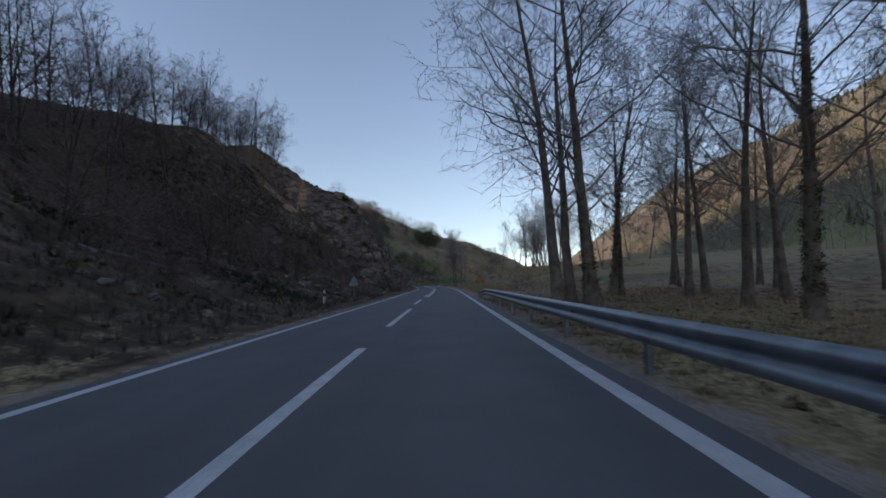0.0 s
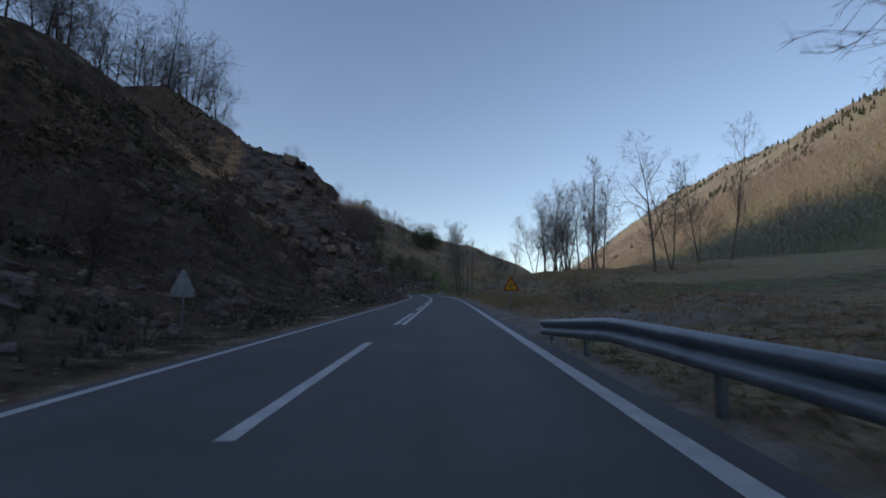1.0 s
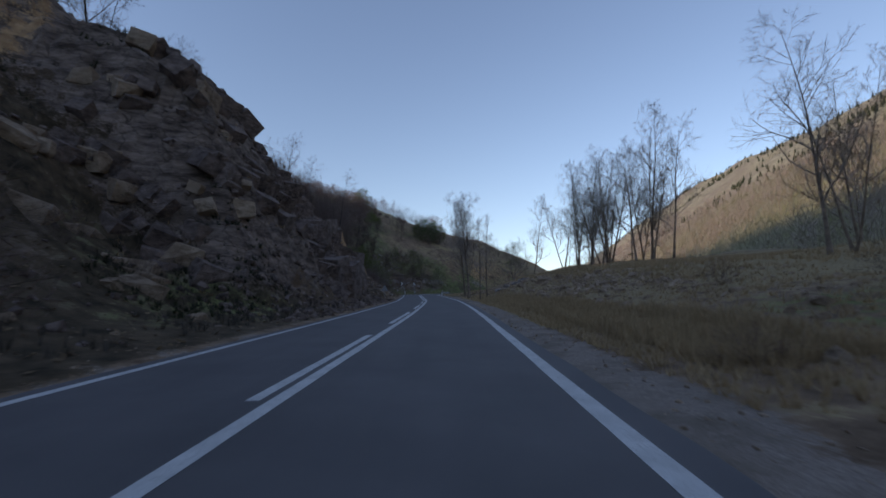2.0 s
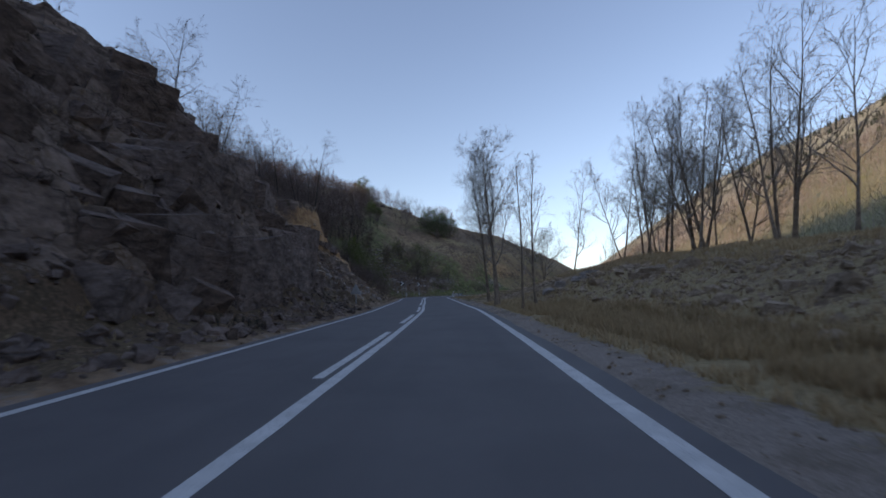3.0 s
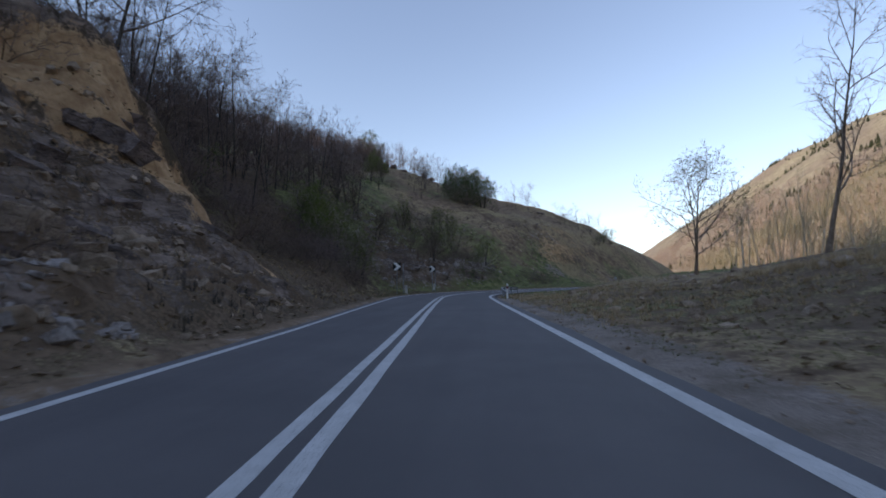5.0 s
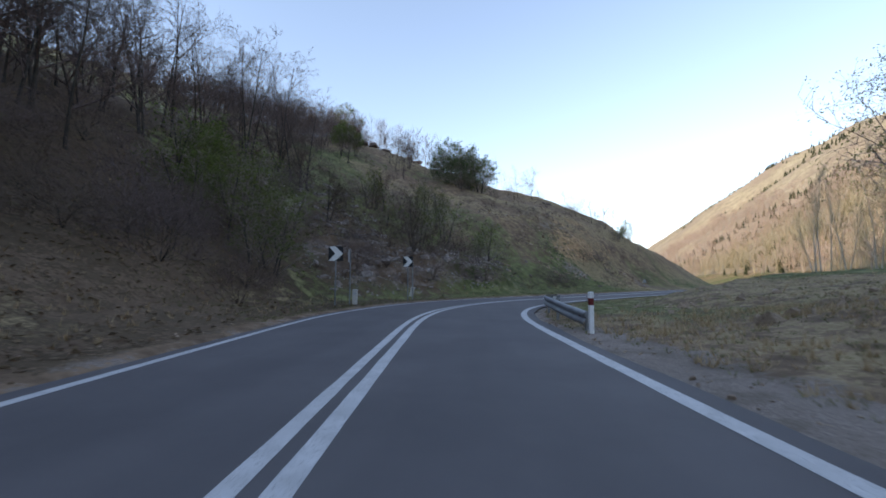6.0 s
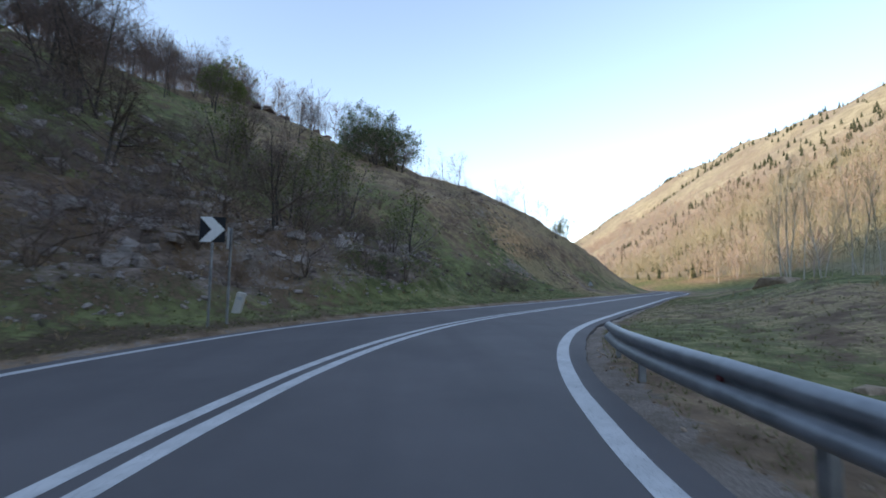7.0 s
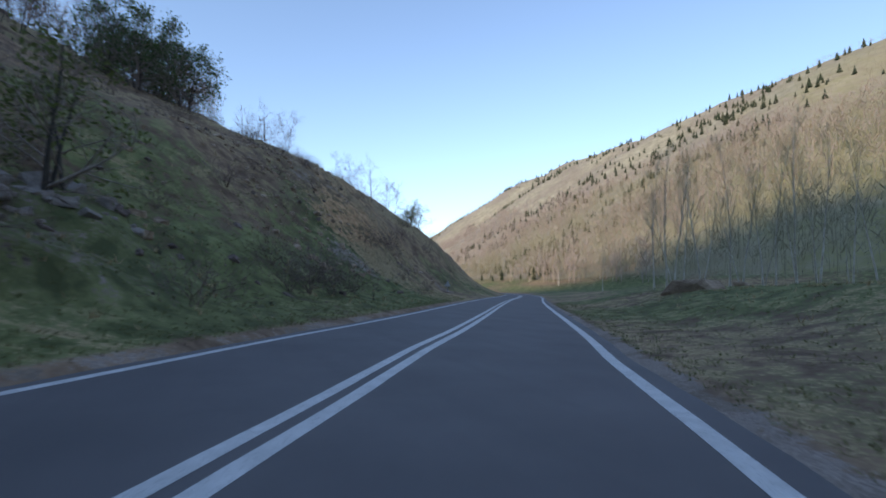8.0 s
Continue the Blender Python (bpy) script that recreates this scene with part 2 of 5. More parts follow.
STEEL = metal_material("galvanised_steel", (0.2, 0.215, 0.23), (0.34, 0.36, 0.38))
GREY_BACK = metal_material("grey_sign_back", (0.3, 0.305, 0.31), (0.42, 0.425, 0.43), 0.5, 0.15)
WHITE = plain_material("white_paint", (0.74, 0.73, 0.71))
BLACK = plain_material("black_paint", (0.015, 0.015, 0.017))
RED = plain_material("red_paint", (0.40, 0.045, 0.02))
AMBER = plain_material("amber_paint", (0.75, 0.36, 0.02))
DARK_RED = plain_material("dark_red_reflector", (0.16, 0.02, 0.018), 0.35)
CONCRETE = plain_material("pale_concrete", (0.52, 0.49, 0.45), 0.85)

# ---- numbers on the land ----


def value_noise(x, y, scale, seed=0, octaves=4, gain=0.5):
    """Smooth noise of about -1..1 on arrays."""
    total, amp, norm = np.zeros(np.shape(x)), 1.0, 0.0
    for o in range(octaves):
        u, v = np.asarray(x) / scale + 17.3 * o + seed, np.asarray(y) / scale - 9.1 * o + 3.7 * seed
        i, j = np.floor(u), np.floor(v)
        a, b = u - i, v - j
        a, b = a * a * (3 - 2 * a), b * b * (3 - 2 * b)

        def corner(p, q):
            h = np.sin(p * 127.1 + q * 311.7 + seed * 74.7 + o * 19.19) * 43758.5453
            return (h - np.floor(h)) * 2 - 1

        top = corner(i, j) * (1 - a) + corner(i + 1, j) * a
        low = corner(i, j + 1) * (1 - a) + corner(i + 1, j + 1) * a
        total += amp * (top * (1 - b) + low * b)
        norm += amp
        amp, scale = amp * gain, scale * 0.5
    return total / norm


def smooth(v, a, b):
    t = np.clip((v - a) / (b - a), 0, 1)
    return t * t * (3 - 2 * t)


def curve_through(points, step):
    """A smooth line (Catmull-Rom) through points, resampled at even steps."""
    p = np.array(points, float)
    p = np.vstack([2 * p[0] - p[1], p, 2 * p[-1] - p[-2]])
    out = []
    for k in range(1, len(p) - 2):
        t = np.linspace(0, 1, 24, endpoint=False)[:, None]
        a, b, c, d = p[k - 1], p[k], p[k + 1], p[k + 2]
        out.append(0.5 * (2 * b + (c - a) * t + (2 * a - 5 * b + 4 * c - d) * t**2 + (3 * b - a - 3 * c + d) * t**3))
    line = np.vstack(out + [p[-2:-1]])
    for _ in range(12):
        line[1:-1] = (line[:-2] + 2 * line[1:-1] + line[2:]) / 4
    along = np.concatenate([[0], np.cumsum(np.hypot(*np.diff(line, axis=0).T))])
    s = np.arange(0, along[-1], step)
    return np.stack([np.interp(s, along, line[:, i]) for i in range(line.shape[1])], 1)


# the right edge line of the road
RIGHT_LINE = curve_through([(1.5, -90), (1.75, -40), (1.88, 0), (2.1, 25), (2.36, 50), (2.42, 70), (1.98, 90), (1.3, 100), (0.9, 106),
                            (0.48, 111.94), (0.06, 117.92), (-0.38, 123.91), (-0.82, 129.89), (-1.08, 133.88), (-1.31, 137.88), (-1.32, 140.85), (-1.03, 143.79), (-0.41, 146.63), (0.54, 149.39), (1.78, 152.07), (3.27, 154.6), (4.93, 157.06), (6.68, 159.51), (8.98, 162.79), (11.39, 165.98), (14.9, 170.83), (19.55, 177.32), (25.99, 186.23), (34.93, 198.29), (47.18, 214.1), (61.36, 234.69), (72.26, 257.15), (78.13, 286.47)], 0.5)
TANGENT = np.gradient(RIGHT_LINE, axis=0)
TANGENT /= np.hypot(*TANGENT.T)[:, None]
OUT_RIGHT = np.stack([TANGENT[:, 1], -TANGENT[:, 0]], 1)
ALONG = np.arange(len(RIGHT_LINE)) * 0.5 - 90.0  # stations, about y on the straight
WIDTH = np.interp(ALONG, [-90, 20, 60, 118, 130, 140, 150, 160, 175, 300], [6.05, 6.1, 6.25, 6.42, 6.75, 6.99, 6.98, 6.65, 6.43, 6.4])


def at_station(s, offset):
    """The place at station s, offset metres to the left of the right edge line."""
    k = np.clip((np.asarray(s, float) + 90) / 0.5, 0, len(RIGHT_LINE) - 1.001)
    i = k.astype(int)
    f = (k - i)[..., None]
    p = RIGHT_LINE[i] * (1 - f) + RIGHT_LINE[i + 1] * f
    q = OUT_RIGHT[i] * (1 - f) + OUT_RIGHT[i + 1] * f
    return p - q * np.asarray(offset)[..., None]


def stations(x, y):
    """For places: the station, the metres outside the right line, and outside the left line."""
    x, y = np.ravel(x).astype(float), np.ravel(y).astype(float)
    s, d = np.empty(len(x)), np.empty(len(x))
    for a in range(0, len(x), 4000):
        dx = x[a:a + 4000, None] - RIGHT_LINE[None, ::2, 0]
        dy = y[a:a + 4000, None] - RIGHT_LINE[None, ::2, 1]
        # taken from the road's middle, so that both sides are found evenly
        dx += 3.1 * OUT_RIGHT[None, ::2, 0]
        dy += 3.1 * OUT_RIGHT[None, ::2, 1]
        k = np.argmin(dx * dx + dy * dy, 1) * 2
        rows = np.arange(len(k))
        px, py = dx[rows, k // 2], dy[rows, k // 2]
        s[a:a + 4000] = ALONG[k] + px * TANGENT[k, 0] + py * TANGENT[k, 1]
        d[a:a + 4000] = px * OUT_RIGHT[k, 0] + py * OUT_RIGHT[k, 1] - 3.1
    return s, d, -d - np.interp(s, ALONG, WIDTH)


LEFT_D = [0, 1.5, 4, 7, 9, 11, 16, 24, 35, 60, 120, 260, 500]
LEFT_S = [-88, -30, 12, 35, 53, 62, 66, 73, 79, 86, 98, 110, 117, 121, 125, 128, 134, 142, 165, 200, 228, 260]
# outer heights of the first rows: unseen ground, raised to cast shade
LEFT_Z = [
    [0, 0, 0.6, 2, 3.2, 4.6, 8, 14, 21, 38, 74, 200, 212],
    [0, 0, 0.6, 2, 3.2, 4.6, 8, 14, 21, 38, 74, 200, 210],
    [0, 0, 0.6, 2, 3, 4.4, 8, 12, 16, 28, 70, 172, 190],
    [0, 0, 0.3, 0.9, 1.4, 2.2, 5.3, 13.3, 17.7, 23.9, 64, 152, 175],
    [0, 0.1, 0.5, 1.7, 3.2, 5.8, 10, 19.3, 21.3, 24, 62, 146, 170],
    [0, 0.1, 0.7, 2.2, 3.4, 6.6, 11.6, 19, 20.6, 24, 60, 140, 160],
    [0, 0.1, 0.9, 7.5, 11.2, 13, 14.6, 22.1, 21.8, 25.5, 58, 140, 160],
    [0, 0.1, 0.9, 7.5, 11.5, 13.5, 14.3, 22.8, 23.3, 25.5, 58, 140, 160],
    [0, 0.1, 0.8, 4.2, 6.1, 8.9, 14.4, 22.3, 25.3, 27, 58, 140, 160],
    [0, 0.1, 1.2, 5.6, 7.1, 10.8, 13.9, 17.3, 21.9, 27, 56, 115, 125],
    [0, 0.1, 0.7, 4, 5.5, 8.9, 11.9, 15.1, 19, 26, 55, 110, 120],
    [0, 0.1, 0.8, 2.3, 4.4, 8, 12.8, 14.7, 18.5, 27, 54, 110, 120],
    [0, 0.1, 0.8, 1.9, 3, 5.6, 12.6, 14.4, 18, 25.9, 54, 110, 120],
    [0, 0.1, 0.6, 2.1, 4, 7, 13.2, 14.6, 18, 25.8, 52, 108, 120],
    [0, 0.1, 0.8, 3.8, 7, 11.6, 13.8, 14.6, 18, 26, 52.5, 107, 119],
    [0, 0.1, 0.7, 3, 5.2, 9.6, 13.2, 14.2, 18.5, 25.5, 54.1, 104.9, 118],
    [0, 0.1, 0.6, 2.4, 3.4, 4.8, 9.2, 13.9, 18.8, 24.6, 56.5, 102.5, 116.5],
    [0, 0.1, 0.6, 2.9, 4, 4.8, 8.9, 14, 19.3, 23.2, 59.5, 99.7, 115],
    [0, 0.2, 0.8, 2.7, 3.6, 4.8, 8.4, 13, 19.9, 30.1, 55.8, 99, 110],
    [0, 0.2, 0.9, 3, 5.2, 7.8, 12.5, 15.9, 19.5, 31.8, 50.7, 87.9, 100],
    [0, 0.2, 1.1, 3.4, 6.2, 8.6, 11.6, 17.3, 22, 28.5, 52.7, 86, 92],
    [0, 0.2, 1.2, 3, 4.6, 6, 8.8, 13.8, 18.9, 24.5, 37, 70.8, 80],
]
RIGHT_D = [0, 1.5, 4, 8, 14, 22, 35, 60, 120]
RIGHT_S = [-60, 10, 24, 42, 60, 78, 100, 118, 130, 148, 170, 260]
RIGHT_Z = [
    [0, -0.1, -0.6, -0.8, -0.6, -0.1, 1.2, 5, 9], [0, -0.1, -0.1, -0.5, -0.7, 0.0, 1.6, 5, 9], [0, -0.05, 0.12, 0.2, 0.3, 1.0, 2.0, 5, 9],
    [0, 0, 0.0, 0.3, 0.8, 1.5, 2.4, 5, 9], [0, 0, 0.1, 0.8, 1.5, 2.1, 3.0, 5, 9], [0, 0, 0.3, 1.8, 2.9, 3.7, 4.4, 6, 9],
    [0, 0, 0.3, 1.8, 3.3, 4.5, 5.2, 7, 9], [0, 0, 0.3, 1.3, 3.0, 4.8, 5.4, 7, 9], [0, 0, 0.2, 0.7, 1.8, 3.2, 4.0, 5, 9],
    [0, 0, 0.1, 0.5, 0.9, 1.4, 2.0, 4, 8], [0, 0.05, 0.3, 1.5, 2.0, 2.2, 2.6, 4, 8], [0, 0.05, 0.3, 0.8, 1.2, 1.6, 2.2, 4, 8],
]


def from_table(s, d, table, rows, cols):
    """Smooth heights from a table of cross sections."""
    table = np.array(table, float)
    each = np.stack([np.interp(d, cols, r) for r in table], 1)
    k = np.clip(np.searchsorted(rows, s) - 1, 0, len(rows) - 2)
    rows = np.array(rows, float)
    t = np.clip((s - rows[k]) / (rows[k + 1] - rows[k]), 0, 1)
    t = t * t * (3 - 2 * t)
    n = np.arange(len(s))
    return each[n, k] * (1 - t) + each[n, k + 1] * t


# the mountain across the valley: a ridge whose line runs 8 degrees east of north
RIDGE_TURN = radians(8)


def mountain(x, y):
    across = x * math.cos(RIDGE_TURN) - y * math.sin(RIDGE_TURN)
    along = x * math.sin(RIDGE_TURN) + y * math.cos(RIDGE_TURN)
    spur = value_noise(along, across * 0.35, 90, 5, 3)
    up = np.interp(across + 16 * spur * smooth(across, 60, 120), [45, 70, 130, 200, 262, 300, 420, 900], [0, 6, 40, 86, 126, 134, 110, 60])
    up = up * np.interp(along, [60, 330, 450, 600, 720, 900], [1.0, 1.085, 1.1, 1.15, 1.14, 1.1])
    return up + 4 * value_noise(x, y, 45, 8, 3) * smooth(across, 70, 140)


def rockiness(s, left):
    """Where the cut shows bare rock."""
    face = 1.15 * smooth(s, 60, 65) * (1 - smooth(s, 93, 99)) * smooth(left, 2.6, 4.2) * (1 - smooth(left, 17, 23))
    low = 0.16 * smooth(s, -70, -50) * (1 - smooth(s, 58, 64)) * smooth(left, 2.0, 6.0) * (1 - smooth(left, 22, 30))
    scree = 0.62 * smooth(s, 96, 100) * (1 - smooth(s, 126, 130)) * smooth(left, 1.0, 3.0) * (1 - smooth(left, 14, 17))
    outcrop = 0.66 * smooth(s, 146, 150) * (1 - smooth(s, 163, 170)) * smooth(left, 2.5, 4.0) * (1 - smooth(left, 8, 11))
    return np.maximum.reduce([face, low, scree, outcrop])


def below_scar(s, left):
    """Metres downhill of the ragged upper edge of the earth scar."""
    return np.interp(s, [110, 118, 120.2, 123.3, 126, 130], [17.4, 16.7, 16.3, 14.1, 11.3, 9.6]) + 0.7 * value_noise(s, s * 0, 2.6, 33, 3) - left


def land(x, y, fine=True):
    """Height of the ground, with its station and side distances."""
    shape = np.shape(x)
    x, y = np.ravel(x).astype(float), np.ravel(y).astype(float)
    s, right, left = stations(x, y)
    zl = from_table(s, np.maximum(left, 0), LEFT_Z, LEFT_S, LEFT_D)
    zr = from_table(s, np.maximum(right, 0), RIGHT_Z, RIGHT_S, RIGHT_D)
    zr = np.maximum(zr, 0.4 * zr + mountain(x, y)) * (right > 0)
    z = np.where(left > 0, zl, np.where(right > 0, zr, 0.0))
    out = np.maximum(left, right)
    if fine:
        rough = smooth(out, 0.6, 6)
        z = z + rough * ((0.6 + 0.45 * smooth(s, 142, 152) * (left > 0)) * value_noise(x, y, 7.0, 1, 5, 0.55) + 1.9 * smooth(out, 10, 40) * value_noise(x, y, 26, 2, 3))
        rock = rockiness(s, left) * (left > 0)
        steps = value_noise(s + 0.5 * z, left * 0.8 + z * 0.9, 4.2, 4, 5, 0.62)
        z = z + rock * (1.0 * steps + 0.5 * np.abs(value_noise(s, z * 1.6 + left, 1.5, 6, 3)))
        # ledges along the dipping layers of the rock
        warp = z + 0.22 * s + 0.9 * value_noise(s, left + z, 5.0, 14, 3)
        for tread, share in ((1.9, 0.75), (0.62, 0.5)):
            k = warp / tread
            step = np.floor(k) + smooth(k - np.floor(k), 0.3, 0.62)
            z = z + rock * share * tread * (step - k + 0.5)
            warp = warp + 0.3 * value_noise(s, left, 2.0, 15, 2)
        z = z + rock * 0.3 * value_noise(x + 0.6 * z, y, 1.1, 17, 2)
        under = below_scar(s, left)
        scar = (left > 0) * smooth(s, 112, 116) * (1 - smooth(s, 128.5, 131))
        z = z - scar * 1.7 * smooth(under, 0, 0.55) * (1 - smooth(under, 1.4, 5.0)) + scar * 0.3 * smooth(under, -1.0, -0.1) * (1 - smooth(under, -0.1, 0.2))
        z = z - scar * smooth(under, 0, 1) * (1 - smooth(under, 4, 7)) * (0.55 * np.abs(value_noise(s + 0.15 * left, left * 0.2, 1.9, 19, 3)) + 0.2 * value_noise(s, left, 0.9, 20, 2))
        z = z + smooth(out, 0.5, 2.0) * 0.05 * value_noise(x, y, 0.9, 3, 2)
    z = np.where(out < 0.45, -0.12, z - 0.03 * (1 - smooth(out, 0.5, 1.5)))
    return z.reshape(shape), s.reshape(shape), right.reshape(shape), left.reshape(shape)


def height(x, y):
    return float(land(np.array([x]), np.array([y]))[0][0])


# ---- mesh helpers ----


def mesh_of(name, verts, faces, materials=(), smooth_shade=False):
    me = bpy.data.meshes.new(name)
    me.from_pydata([tuple(v) for v in verts], [], [tuple(f) for f in faces])
    for m in materials:
        me.materials.append(m)
    if smooth_shade:
        me.polygons.foreach_set("use_smooth", [True] * len(me.polygons))
    return me


def part(name, bm, material, parent, label=""):
    """Links a bmesh as one mesh object under a thing or a part."""
    me = bpy.data.meshes.new(name)
    bm.to_mesh(me)
    bm.free()
    me.materials.append(material)
    ob = new(name, me)
    ob.parent = parent
    if label:
        tagged(ob, label)
    return ob


def part_mesh(name, me, parent, label=""):
    ob = new(name, me)
    ob.parent = parent
    if label:
        tagged(ob, label)
    return ob


def thing(name, label, category, x=0.0, y=0.0, z=0.0, turn=0.0, group="", kind=""):
    ob = new(name)
    ob.matrix_basis = pose(x, y, z, 0, 0, turn)
    return tagged(ob, label, category, group, kind)


def box(bm, size, at, bevel=0.0, turn=None):
    made = bmesh.ops.create_cube(bm, size=1)["verts"]
    bmesh.ops.scale(bm, vec=size, verts=made)
    if bevel:
        edges = list({e for v in made for e in v.link_edges})
        bevelled = bmesh.ops.bevel(bm, geom=edges, offset=bevel, segments=1, affect="EDGES")
        made = bevelled["verts"] or made
    if turn is not None:
        bmesh.ops.rotate(bm, cent=(0, 0, 0), matrix=turn.to_3x3(), verts=made)
    bmesh.ops.translate(bm, vec=at, verts=made)


def rod(bm, a, b, r, sides=10, r2=None):
    a, b = Vector(a), Vector(b)
    made = bmesh.ops.create_cone(bm, segments=sides, radius1=r, radius2=r if r2 is None else r2, depth=(b - a).length, cap_ends=True)["verts"]
    turn = (b - a).to_track_quat("Z", "Y").to_matrix().to_4x4()
    bmesh.ops.transform(bm, matrix=Matrix.Translation((a + b) / 2) @ turn, verts=made)


def plate(bm, outline, thick, y=0.0):
    """An upright plate with the outline (x, z), its front at y, its back at y + thick."""
    front = [bm.verts.new((px, y, pz)) for px, pz in outline]
    back = [bm.verts.new((px, y + thick, pz)) for px, pz in outline]
    bm.faces.new(front)
    bm.faces.new(back[::-1])
    for k in range(len(front)):
        j = (k + 1) % len(front)
        bm.faces.new((front[k], back[k], back[j], front[j]))
    bmesh.ops.recalc_face_normals(bm, faces=bm.faces)


# ---- ground, road and markings ----


SHEET = {}


def sheet_height(x, y):
    """Height of the ground sheet as it is meshed."""
    xs, ys, z = SHEET["xs"], SHEET["ys"], SHEET["z"]
    i = np.clip(np.searchsorted(xs, x) - 1, 0, len(xs) - 2)
    j = np.clip(np.searchsorted(ys, y) - 1, 0, len(ys) - 2)
    u, v = (x - xs[i]) / (xs[i + 1] - xs[i]), (y - ys[j]) / (ys[j + 1] - ys[j])
    return (z[j, i] * (1 - u) + z[j, i + 1] * u) * (1 - v) + (z[j + 1, i] * (1 - u) + z[j + 1, i + 1] * u) * v


def ground():
    def lines(a, b, step, low, high, high_detail):
        core = np.arange(a, b, step)
        def grow(start, end):
            out, w = [], step
            while start < end:
                w = min(w * 1.16, 11 if start < high_detail else 60)
                start += w
                out.append(start)
            return out
        up = np.array(grow(b, high))
        high_detail = 0
        down = -np.array(grow(-a, -low))[::-1]
        return np.concatenate([down, core, up])

    xs, ys = lines(-40, 30, 0.42, -1500, 1600, 420), lines(-4, 205, 0.42, -1400, 2200, 820)
    gx, gy = np.meshgrid(xs, ys)
    z, s, right, left = land(gx, gy)
    # the edges of the sheet sink to a far plain
    far = smooth(np.hypot(gx, gy - 80), 700, 1300)
    z = z * (1 - far) + 20 * far
    SHEET.update(xs=xs, ys=ys, z=z)
    nx, ny = len(xs), len(ys)
    me = bpy.data.meshes.new("ground")
    me.vertices.add(nx * ny)
    me.vertices.foreach_set("co", np.stack([gx, gy, z], -1).astype(np.float32).ravel())
    i = np.arange((ny - 1) * nx).reshape(ny - 1, nx)[:, :-1].ravel()
    quads = np.stack([i, i + 1, i + nx + 1, i + nx], 1)
    me.loops.add(quads.size)
    me.polygons.add(len(quads))
    me.loops.foreach_set("vertex_index", quads.ravel().astype(np.int32))
    me.polygons.foreach_set("loop_start", np.arange(0, quads.size, 4, dtype=np.int32))
    me.polygons.foreach_set("use_smooth", np.ones(len(quads), bool))
    me.update()
    across = gx * math.cos(RIDGE_TURN) - gy * math.sin(RIDGE_TURN)
    n1 = value_noise(gx, gy, 12, 11, 4)
    under = below_scar(s, left)
    bare = (left > 0) * smooth(s, 110, 114) * (1 - smooth(s, 131, 134)) * smooth(under, -3, -1.5) * (1 - smooth(under, 8, 11))
    out = np.maximum(left, right)
